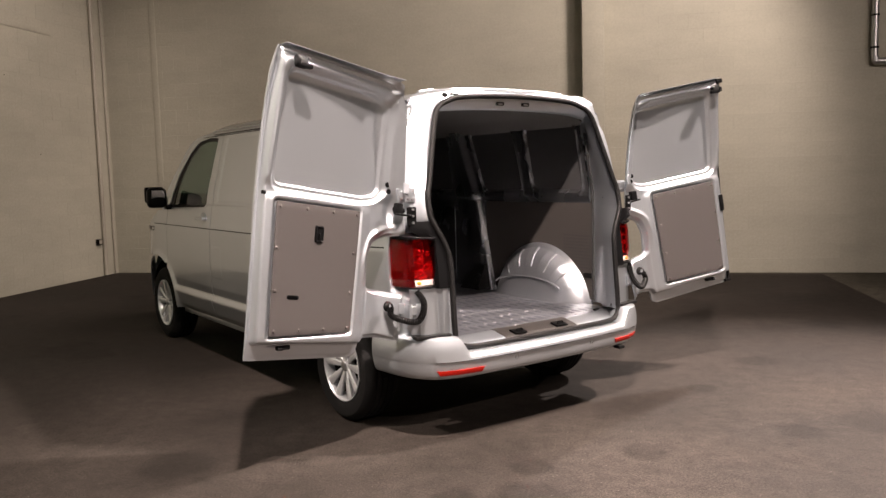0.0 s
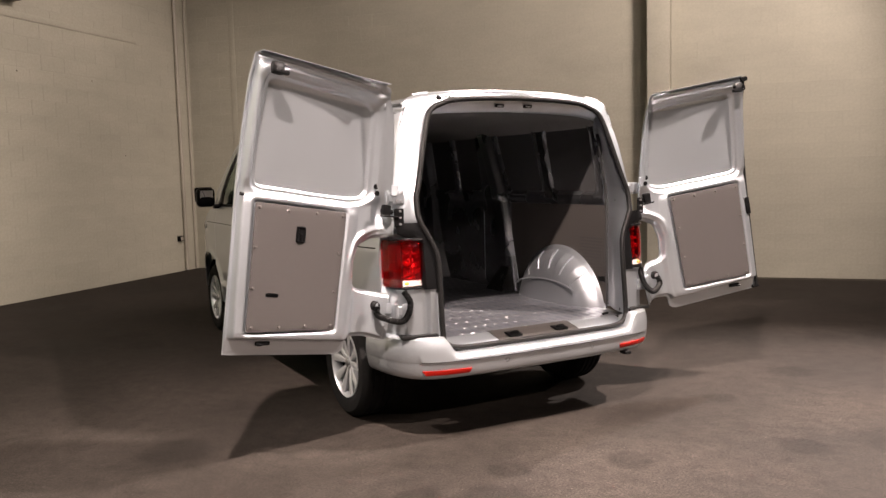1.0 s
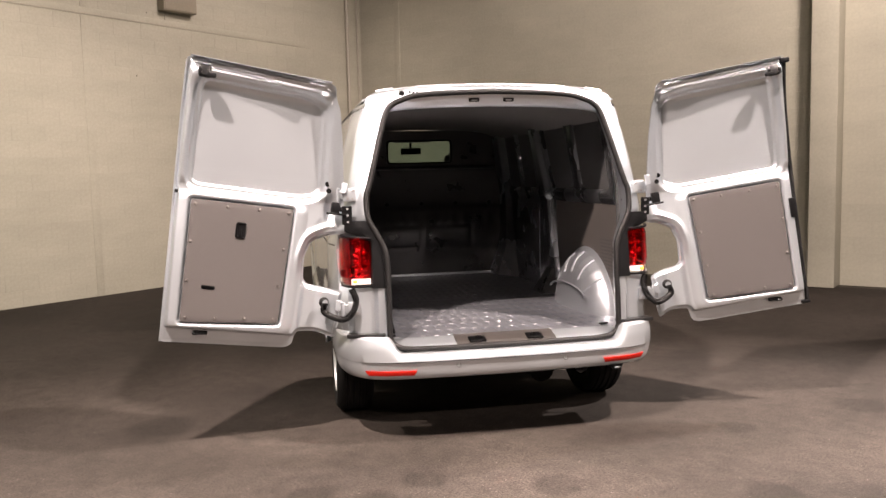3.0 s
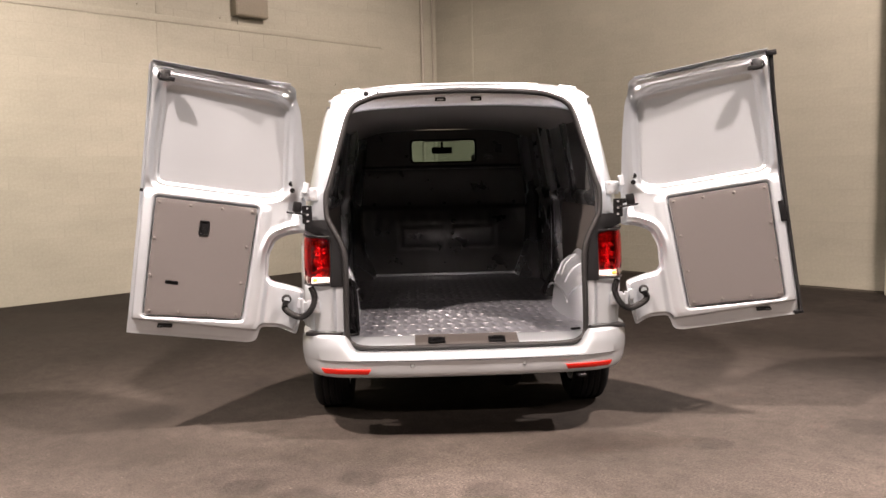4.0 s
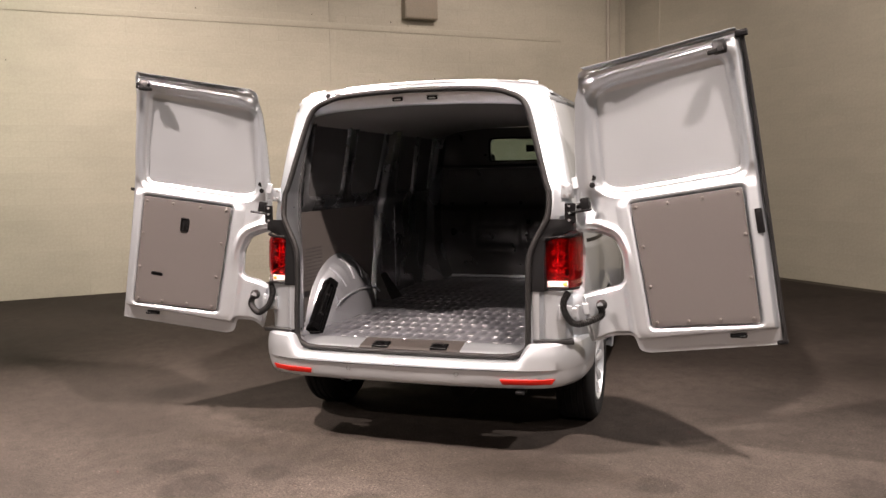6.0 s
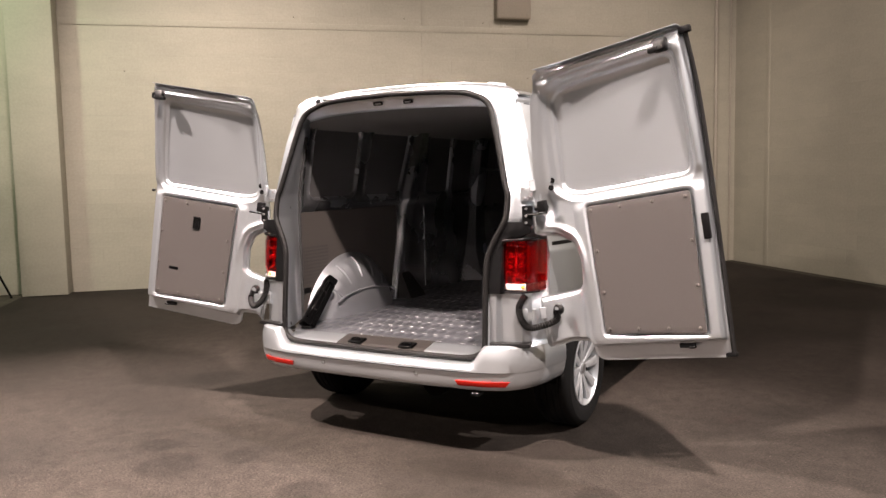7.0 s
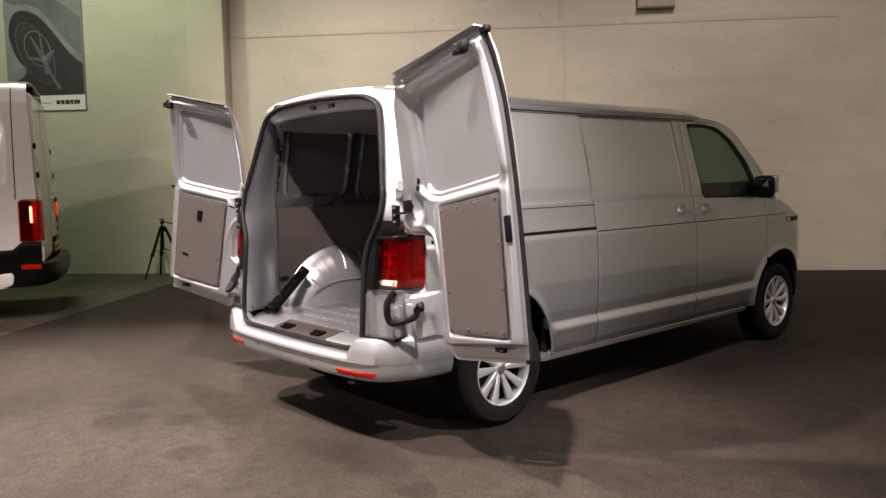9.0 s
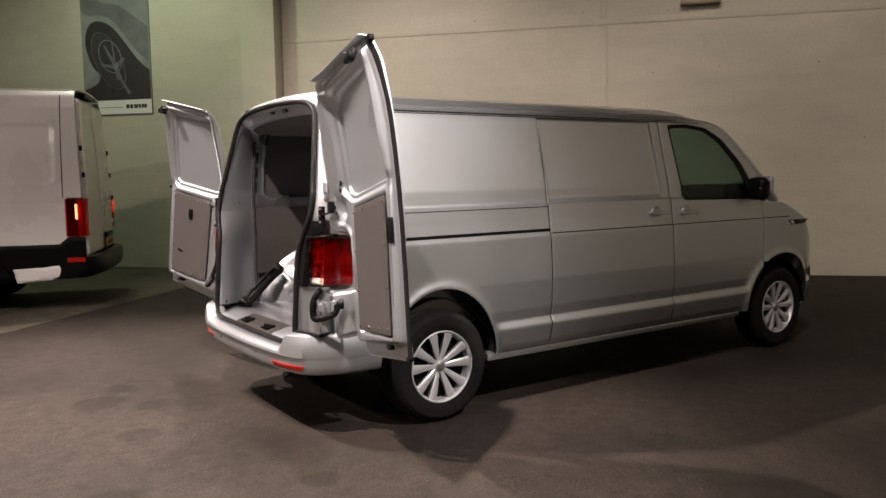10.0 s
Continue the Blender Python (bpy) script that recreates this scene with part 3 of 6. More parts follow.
# camera tripod by the wall
def tripod(at):
    tp = empty("camera_tripod", at)
    tagged(tp, "black camera tripod standing folded out by the wall", "tripod")
    col = rod((0, 0, 0.42), (0, 0, 0.80), 0.016, 12)
    rod((0, 0, 0.70), (0, 0, 0.78), 0.045, 14, col)
    part("column", col, BLACK, tp)
    head = box(0.06, 0.05, 0.06, (0, 0, 0.835), 0.012, 2)
    box(0.09, 0.06, 0.018, (0.01, 0, 0.885), 0.006, 2, head)
    part("head", head, BLACK, tp)
    part("pan_handle", rod((0, 0.02, 0.85), (-0.02, 0.20, 0.80), 0.009, 10), BLACK, tp)
    for a in (90, 205, 325):
        c, s_ = math.cos(radians(a)), math.sin(radians(a))
        leg = part("leg", rod((0.035 * c, 0.035 * s_, 0.76), (0.21 * c, 0.21 * s_, 0.35), 0.022, 10), BLACK, tp)
        part("lower_leg", rod((0.21 * c, 0.21 * s_, 0.36), (0.355 * c, 0.355 * s_, 0.012), 0.014, 10), BLACK, leg)
        part("leg_clamp", rod((0.205 * c, 0.205 * s_, 0.37), (0.222 * c, 0.222 * s_, 0.33), 0.030, 10), BLACK, leg)
        part("rubber_foot", rod((0.352 * c, 0.352 * s_, 0.022), (0.358 * c, 0.358 * s_, 0.0), 0.015, 10), RUBBER, leg)
        part("spreader", rod((0.012 * c, 0.012 * s_, 0.43), (0.20 * c, 0.20 * s_, 0.385), 0.006, 8), BLACK, tp)
    return tp


tripod(ROOM @ pose(0.42, -11.05, 0, 0, 0, 10))

# ---- the silver panel van: x to its right, y ahead, its rear bumper at y = 0 ----
van = empty("panel_van")
tagged(van, "silver panel van with both rear doors swung wide open", "van")
AXLE_R, AXLE_F, HUB_Z = 0.948, 4.348, 0.335
SIDE_Z = [0.30, 0.345, 0.36, 0.40, 0.50, 0.515, 0.555, 0.62, 0.80, 1.075, 1.10, 1.18, 1.278, 1.288, 1.376, 1.67, 1.80, 1.85, 1.90, 1.93]
SIDE_X = [0.85, 0.885, 0.905, 0.93, 0.953, 0.953, 0.931, 0.943, 0.952, 0.949, 0.942, 0.93, 0.919, 0.906, 0.895, 0.824, 0.79, 0.772, 0.735, 0.69]


def arch(y, z):
    """How far a point of the side lies outside the nearer wheel arch."""
    a = np.hypot((y - 0.93) / 0.398, (z - 0.36) / 0.45) - 1
    b = np.hypot((y - 4.33) / 0.46, (z - 0.36) / 0.435) - 1
    return np.minimum(a * 0.42, b * 0.44)


def side_x(y, z, dents=()):
    """Half width of the body at y, z."""
    y, z = np.asarray(y, float), np.asarray(z, float)
    x = np.interp(z, SIDE_Z, SIDE_X)
    plain = np.interp(z, [0.30, 0.36, 0.45, 0.62, 0.80], [0.925, 0.938, 0.946, 0.95, 0.952])
    x = np.where(z < 0.80, x + (plain - x) * np.exp(-(np.maximum(arch(y, z), 0) / 0.045) ** 2), x)
    x = x - 0.05 * np.clip((0.64 - y) / 0.27, 0, 2) ** 2 * (1 - 0.3 * step(0.7, 1.2, z))
    x = x - 0.30 * np.clip((y - 4.25) / 0.95, 0, 2) ** 2.6
    x = x + 0.014 * np.exp(-(arch(y, z) / 0.035) ** 2)
    for y0, z0, y1, z1, deep in dents:
        d = np.minimum(np.minimum(y - y0, y1 - y), np.minimum(z - z0, z1 - z))
        x = x - deep * step(-0.004, 0.012, d)
    return x


def side_panel(name, outline, s, dents=(), holes=(), label="", res=0.0095, mat=None):
    bm = relief(outline, res, lambda u, v, d: -0.002 * step(0.010, 0.0, d), lambda u, v, h: np.stack([s * (side_x(u, v, dents) + h), u, v], 1), holes, 0.012)
    return part(name, bm, mat or SILVER, van, label, 40)


def arch_line(yc, a, b, z0, t0, t1, n=24):
    return [(yc + a * math.cos(radians(t0 + (t1 - t0) * i / n)), z0 + b * math.sin(radians(t0 + (t1 - t0) * i / n))) for i in range(n + 1)]


WIN = round_poly([(3.075, 1.82), (3.108, 1.262), (4.03, 1.245), (3.88, 1.53), (3.69, 1.715), (3.52, 1.805), (3.3, 1.828)], 0.03, 4)
GAP1 = [(1.785, 0.355), (1.792, 0.8), (1.782, 1.1), (1.782, 1.3), (1.795, 1.6), (1.808, 1.845)]
GAP2 = [(2.975, 0.355), (2.985, 0.66), (2.968, 1.08), (2.97, 1.37), (2.978, 1.845)]


def gap(line, off):
    return [(y + off, z) for y, z in line]


for s in (1, -1):
    quarter_arch = arch_line(0.93, 0.398, 0.45, 0.36, 178, 2)
    low = [(0.52, 0.60)] + [p for p in quarter_arch if p[1] > 0.60 or p[0] > 0.93] + [(1.331, 0.355)]
    if s > 0:
        edge = gap(GAP1, -0.004)
        side_panel("rear_quarter_panel", [(0.37, 1.845), (0.37, 0.60)] + low + edge, s, [])
        side_panel("sliding_door", gap(GAP1, 0.004) + gap(GAP2, -0.004)[::-1], s, [(1.80, 1.300, 2.885, 1.834, 0.015)])
    else:
        edge = gap(GAP2, -0.004)
        side_panel("rear_quarter_panel", [(0.37, 1.845), (0.37, 0.60)] + low + edge, s, [(1.85, 1.305, 2.885, 1.82, 0.010)])
    front_arch = [p for p in arch_line(4.33, 0.46, 0.435, 0.36, 178, 90, 16) if p[0] < 4.06]
    side_panel("front_door", gap(GAP2, 0.004)[::-1] + [(3.862, 0.355)] + front_arch + [(4.06, 0.76), (4.06, 1.24), (4.14, 1.36), (3.95, 1.565), (3.75, 1.745), (3.57, 1.838), (3.45, 1.845)], s, (), [WIN])
    fa = [p for p in arch_line(4.33, 0.46, 0.435, 0.36, 2, 178, 30) if p[0] > 4.066]
    side_panel("front_wing", [(4.066, 1.225), (4.066, fa[-1][1])] + fa[::-1] + [(4.79, 0.36), (4.93, 0.42), (4.97, 0.62), (4.91, 0.88), (4.70, 1.07), (4.35, 1.21)], s)
    # door window with a black rim and the quarter of the mirror
    rim_in = [(3.115 + (y - 3.09) * 0.885, 1.275 + (z - 1.255) * 0.915) for y, z in WIN]
    rim = relief(WIN, 0.012, lambda u, v, d: 0 * u, lambda u, v, h: np.stack([s * (side_x(u, v) - 0.008 + h), u, v], 1), [rim_in], 0.01)
    part("window_rim", rim, BLACK, van)
    pane = relief(WIN, 0.05, lambda u, v, d: 0 * u, lambda u, v, h: np.stack([s * (side_x(u, v) - 0.012 + h), u, v], 1), (), 0.004)
    p = part("window_pane", pane, GLASS, van, "dark tinted side window pane")
    p.visible_shadow = False
    # inner lining of the cab door, so that the cab is closed below the window
    part("door_lining", relief(rect(3.0, 0.40, 4.2, 1.37), 0.05, lambda u, v, d: 0 * u, lambda u, v, h: np.stack([s * (side_x(u, v) - 0.085 + h), u, v], 1), (), 0.02), DARK, van)

# door handles with round dished recesses
def door_handle(y, z, s):
    x = float(side_x(y, z))
    dish = lathe([(0.004, 0.0), (0.002, 0.025), (0.003, 0.04), (0.007, 0.047), (0.0, 0.052)], 28, "x", (0, 0, 0))
    for v in dish.verts:
        v.co.x *= s
    h = part("door_handle", dish, SILVER, van, at=Matrix.Translation((s * x, y, z)))
    bar = box(0.02, 0.17, 0.026, (s * 0.034, 0.012, 0), 0.009, 3)
    box(0.035, 0.03, 0.024, (s * 0.016, 0.082, 0), 0.008, 2, bar)
    box(0.035, 0.026, 0.024, (s * 0.016, -0.058, 0), 0.008, 2, bar)
    part("grip", bar, SILVER, h)


door_handle(2.80, 1.178, 1)
door_handle(3.12, 1.172, 1)
door_handle(3.12, 1.172, -1)

# sliding door rail and its black slot, with the seam above it
rail = relief(rect(0.40, 1.103, 1.779, 1.122), 0.006, lambda u, v, d: 0 * u, lambda u, v, h: np.stack([side_x(u, v) + 0.0015 + h, u, v], 1), (), 0.01)
part("sliding_door_rail", rail, BLACK, van, "black slot of the sliding door rail")
for s in (1, -1):
    for a, b in ((1.79 if s > 0 else 0.40, 2.965), (2.98, 4.055), (4.07, 4.42)):
        line = relief(rect(a, 1.0875, b, 1.0945), 0.004, lambda u, v, d: 0 * u, lambda u, v, h: np.stack([s * (side_x(u, v) + 0.0015 + h), u, v], 1), (), 0.004)
        part("crease_line", line, BLACK, van)
seam = relief(rect(0.40, 1.258, 1.779, 1.263), 0.004, lambda u, v, d: 0 * u, lambda u, v, h: np.stack([side_x(u, v) + 0.001 + h, u, v], 1), (), 0.004)
part("panel_seam", seam, BLACK, van)
# gutter line under the roof
for s in (1, -1):
    for z0, z1 in ((1.836, 1.8405),):
        line = relief(rect(0.42, z0, 3.45, z1), 0.004, lambda u, v, d: 0 * u, lambda u, v, h: np.stack([s * (side_x(u, v) + 0.001 + h), u, v], 1), (), 0.004)
        part("gutter_line", line, BLACK, van)
    part("gutter_line", box(0.004, 2.55, 0.005, (s * 0.7735, 1.925, 1.8515), 0.001, 1), BLACK, van)
# fuel flap on the left, before the front door gap
flap = relief(round_poly(rect(2.73, 0.70, 2.95, 0.96), 0.02), 0.01, lambda u, v, d: 0.0025 * step(0, 0.006, d), lambda u, v, h: np.stack([-(side_x(u, v) + h), u, v], 1), (), 0.004)
part("fuel_flap", flap, SILVER, van)


# roof, from gutter to gutter
def roof_z(x, y):
    drop = 0.20 * np.clip((y - 3.15) / 0.75, 0, 2) ** 2.2
    return 1.972 - 0.012 * (x / 0.4) ** 2 - 0.055 * np.clip((abs(x) - 0.45) / 0.30, 0, 2) ** 2.4 - drop


ys = [0.40 + 0.1 * i for i in range(33)]
rows = []
for y in ys:
    row = []
    for x in np.linspace(-0.735, 0.735, 61):
        z = float(roof_z(x, y)) + 0.004 * math.exp(-(((abs(x) - 0.33) % 0.22 - 0.11) / 0.02) ** 2) * (0.6 < y < 2.9)
        row.append((x, y, z))
    rows.append(row)
part("roof", thicken(sheet(rows), -0.01), SILVER, van, "silver roof panel", 50)
for s in (1, -1):
    rows = []
    for y in [0.374, 0.385] + ys:
        e = float(roof_z(0.735, y))
        fall = float(roof_z(0.735, 1.0)) - e
        out = 0.22 * fall - 0.035 * min(max((0.64 - y) / 0.27, 0), 1) ** 2
        low = 1.848 - fall
        rows.append([(s * (x + out), y, z) for i, (x, z) in enumerate(((0.735, e), (0.752, e - 0.012), (0.768, e - 0.035), (0.770, low + 0.012), (0.760, low + 0.006), (0.774, low)))])
    part("roof_rail", sheet(rows), SILVER, van, "", 30)

# windscreen, bonnet, nose and front bumper
def nose_row(y, z, w, crown):
    return [(w * t, y - 0.10 * abs(t) ** 3, z - crown * abs(t) ** 2.5) for t in np.linspace(-1, 1, 25)]


part("windscreen", thicken(sheet([nose_row(3.60, 1.895, 0.70, 0.03), nose_row(3.84, 1.765, 0.735, 0.035), nose_row(4.10, 1.56, 0.79, 0.04), nose_row(4.37, 1.275, 0.86, 0.05)]), 0.005), GLASS, van, "windscreen glass").visible_shadow = False
for s in (1, -1):
    part("windscreen_pillar", sweep([(s * 0.71, 3.05, 1.845), (s * 0.728, 3.42, 1.842), (s * 0.765, 3.70, 1.785), (s * 0.80, 3.93, 1.615), (s * 0.845, 4.17, 1.39), (s * 0.86, 4.33, 1.22)], 0.034, 12), SILVER, van)
part("bonnet", sheet([nose_row(4.30, 1.255, 0.88, 0.06), nose_row(4.55, 1.20, 0.87, 0.06), nose_row(4.80, 1.11, 0.83, 0.06), nose_row(4.96, 1.0, 0.77, 0.05), nose_row(5.04, 0.90, 0.72, 0.03)]), SILVER, van, "", 60)
part("front_grille", sheet([nose_row(5.04, 0.895, 0.72, 0.03), nose_row(5.07, 0.84, 0.72, 0.01), nose_row(5.08, 0.79, 0.73, 0.0)]), BLACK, van)
part("front_bumper", sheet([nose_row(5.08, 0.785, 0.74, 0), nose_row(5.12, 0.66, 0.77, 0), nose_row(5.13, 0.5, 0.78, 0), nose_row(5.10, 0.34, 0.77, 0), nose_row(4.95, 0.25, 0.76, 0)]), BUMPER, van, "", 60)
for s in (1, -1):
    hl = [[(s * (0.55 + 0.30 * i / 8), 5.03 - 0.02 - 0.26 * (i / 8) ** 2.2, 0.90 - 0.10 * j / 4 + 0.06 * (i / 8)) for i in range(9)] for j in range(5)]
    part("headlight", thicken(sheet(hl), 0.02), CLEAR, van, "clear headlight lens")
    # black trim with a marker at the rear tip of the headlight
    tip = relief(round_poly([(4.40, 1.062), (4.45, 1.02), (4.70, 1.02), (4.80, 1.055)], 0.01), 0.008, lambda u, v, d: 0 * u, lambda u, v, h: np.stack([s * (side_x(u, v) + 0.003 + h), u, v], 1), (), 0.006)
    t = part("wing_trim", tip, BLACK, van)
    part("marker", relief(round_poly([(4.42, 1.055), (4.455, 1.027), (4.50, 1.027), (4.47, 1.055)], 0.004), 0.004, lambda u, v, d: 0 * u, lambda u, v, h: np.stack([s * (side_x(u, v) + 0.006 + h), u, v], 1), (), 0.004), ALLOY, t)

# outside mirrors
for s in (1, -1):
    at = pose(0.99, 3.93, 1.328) if s > 0 else pose(-1.045, 3.98, 1.335)
    body = box(0.172, 0.125, 0.18, (0, 0, 0), 0.055, 5)
    for v in body.verts:
        if v.co.y > 0:
            v.co.x *= 0.85
            v.co.z *= 0.85
    shell = part("outside_mirror", body, BLACK, van, "black door mirror with a silver cap", 60, at)
    cap = box(0.165, 0.05, 0.14, (0, 0.058, 0.025), 0.024, 4)
    part("mirror_cap", cap, SILVER if s > 0 else BLACK, shell, smooth=60)
    part("mirror_arm", box(0.10, 0.07, 0.045, (-s * 0.12, 0.0, -0.085), 0.015, 2), BLACK, shell)
    part("mirror_glass", box(0.12, 0.006, 0.14, (0, -0.058, 0), 0.002, 1, turn=(14, 0, 0)), MIRROR, shell)

# sills and underbody
for s in (1, -1):
    part("sill", box(0.10, 2.55, 0.05, (s * 0.838, 2.58, 0.335), 0.015, 2), SILVER, van)
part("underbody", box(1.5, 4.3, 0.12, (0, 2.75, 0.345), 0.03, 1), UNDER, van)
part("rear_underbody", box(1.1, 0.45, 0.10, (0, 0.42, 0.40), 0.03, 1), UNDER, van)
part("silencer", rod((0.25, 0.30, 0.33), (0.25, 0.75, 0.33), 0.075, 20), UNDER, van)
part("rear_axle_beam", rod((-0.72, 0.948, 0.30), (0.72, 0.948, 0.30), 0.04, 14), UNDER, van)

# wheels
def wheel(s, yc):
    """Five twin spokes between hub and lip, an open barrel behind them, and a tyre with ribs."""
    at = Matrix.Translation((s * 0.905, yc, HUB_Z))
    lip = lathe([(0.0, 0.207), (0.006, 0.212), (0.004, 0.217), (-0.012, 0.217), (-0.016, 0.210), (-0.05, 0.206), (-0.17, 0.203), (-0.19, 0.212), (-0.19, 0.198), (-0.15, 0.194), (-0.05, 0.196), (-0.012, 0.200)], 64, "x", close=True)
    spokes = []
    for k in range(1):
        for j in (-1, 1):
            a = radians(72 * k + 18)
            b = a + j * radians(16.0)
            c = a + j * radians(17)
            r0, r1 = 0.034, 0.206
            p0 = np.array((math.cos(c), math.sin(c))) * r0
            p1 = np.array((math.cos(b), math.sin(b))) * r1
            t = (p1 - p0) / np.linalg.norm(p1 - p0)
            nrm = np.array((-t[1], t[0]))
            secs = []
            for f, wd, x0, dp in ((0, 0.012, -0.026, 0.03), (0.22, 0.0165, -0.020, 0.03), (0.6, 0.0225, -0.010, 0.03), (0.9, 0.029, -0.005, 0.03), (1.0, 0.031, -0.004, 0.03)):
                q = p0 + (p1 - p0) * f
                secs.append([(x0 - 0.005, *(q - nrm * wd)), (x0, *(q - nrm * wd * 0.6)), (x0, *(q + nrm * wd * 0.6)), (x0 - 0.005, *(q + nrm * wd)), (x0 - dp, *(q + nrm * wd * 0.8)), (x0 - dp, *(q - nrm * wd * 0.8))])
            if k:
                continue
            bm = sheet(secs, closed=True)
            for v in bm.verts:
                v.co.x *= s
            spokes.append(bm)
    lathe([(-0.022, 0.0), (-0.022, 0.03), (-0.026, 0.042), (-0.045, 0.046), (-0.05, 0.068), (-0.10, 0.07)], 40, "x", bm=lip)
    for v in lip.verts:
        v.co.x *= s
    rim = part("wheel", lip, ALLOY, van, "bright alloy wheel with five twin spokes", 40, at)
    for bm in spokes:
        one = part("spoke", bm, ALLOY, rim, smooth=30)
        for k in range(1, 5):
            again(one, rim, pose(0, 0, 0, 72 * k, 0, 0))
    tr = []
    for a, r in ((-0.012, 0.211), (0.002, 0.225), (0.012, 0.262), (0.010, 0.30), (-0.004, 0.32), (-0.018, 0.331), (-0.03, 0.335)):
        tr.append((a, r))
    for i in range(4):
        x0 = -0.045 - 0.037 * i
        tr += [(x0 + 0.004, 0.3355), (x0, 0.327), (x0 - 0.007, 0.327), (x0 - 0.011, 0.3355)]
    tr += [(-0.182, 0.333), (-0.20, 0.32), (-0.212, 0.30), (-0.205, 0.25), (-0.19, 0.225)]
    ty = lathe([(s * a, r) for a, r in tr], 72, "x")
    part("tyre", ty, TYRE, rim, "black rubber tyre", 30)
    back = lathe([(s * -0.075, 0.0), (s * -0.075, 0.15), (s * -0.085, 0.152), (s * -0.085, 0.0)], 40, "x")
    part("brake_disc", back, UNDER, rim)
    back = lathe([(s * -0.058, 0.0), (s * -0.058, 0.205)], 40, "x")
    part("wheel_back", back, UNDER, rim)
    part("hub_cap", lathe([(s * -0.010, 0.0), (s * -0.010, 0.022), (s * -0.013, 0.027), (s * -0.024, 0.029)], 28, "x"), STEEL, rim)
    for k in range(5):
        a = radians(72 * k + 54)
        part("wheel_bolt", rod((s * -0.056, 0.055 * math.cos(a), 0.055 * math.sin(a)), (s * -0.040, 0.055 * math.cos(a), 0.055 * math.sin(a)), 0.010, 6), BLACK, rim)
    return rim


for s in (1, -1):
    for yc in (AXLE_R, AXLE_F):
        wheel(s, yc)
        line = [(yc + 0.415 * math.cos(radians(t)), HUB_Z + 0.405 * math.sin(radians(t))) for t in range(0, 181, 10)]
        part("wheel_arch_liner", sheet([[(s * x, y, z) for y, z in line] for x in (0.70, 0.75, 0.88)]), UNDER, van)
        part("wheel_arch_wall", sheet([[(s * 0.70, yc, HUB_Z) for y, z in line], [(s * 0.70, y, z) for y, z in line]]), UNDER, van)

# ---- rear frame of the van: jamb, seal, sill, bumper, lamps ----
SEAL_X = [0.655, 0.657, 0.655, 0.672, 0.735, 0.752, 0.752, 0.732, 0.675, 0.622, 0.580, 0.54, 0.452, 0.27, 0.0]
SEAL_Z = [0.60, 0.70, 0.98, 1.09, 1.215, 1.27, 1.37, 1.43, 1.64, 1.815, 1.866, 1.885, 1.912, 1.927, 1.934]
JAMB_X = [0, 0, 0, 0, 0, 0, 0, 0, 0, 0.735, 0.705, 0.62, 0.47, 0.27, 0.0]
JAMB_Z = [0, 0, 0, 0, 0, 0, 0, 0, 0, 1.848, 1.915, 1.942, 1.957, 1.967, 1.972]
WALL_X = [0.80, 0.80, 0.80, 0.80, 0.80, 0.80, 0.795, 0.785, 0.745, 0.70, 0.665, 0.62, 0.5, 0.27, 0.0]
WALL_Z = [0.60, 0.70, 0.98, 1.09, 1.215, 1.27, 1.37, 1.43, 1.64, 1.77, 1.805, 1.82, 1.838, 1.85, 1.855]


def rear_y(z):
    """How far forward the rear face lies at a height."""
    return float(np.interp(z, [0.55, 0.9, 1.2, 1.5, 1.94], [0.13, 0.15, 0.19, 0.25, 0.335]))


def ring():
    """Stations of the opening from the foot of one side to the middle of the top, finely divided."""
    out = []
    for i in range(len(SEAL_X)):
        x, z = SEAL_X[i], SEAL_Z[i]
        seal = Vector((x, rear_y(z), z))
        if JAMB_X[i] or i == len(SEAL_X) - 1:
            jamb = Vector((JAMB_X[i], 0.405, JAMB_Z[i]))
        else:
            jamb = Vector((float(side_x(0.375, z)) - 0.002, 0.375, z))
        wall = Vector((WALL_X[i], 0.46 - 0.075 * float(step(1.78, 1.88, z)), WALL_Z[i]))
        out.append((seal, jamb, wall))
    cols = [smooth_path([o[k] for o in out], 5) for k in range(3)]
    return list(zip(*cols))


RING = ring()
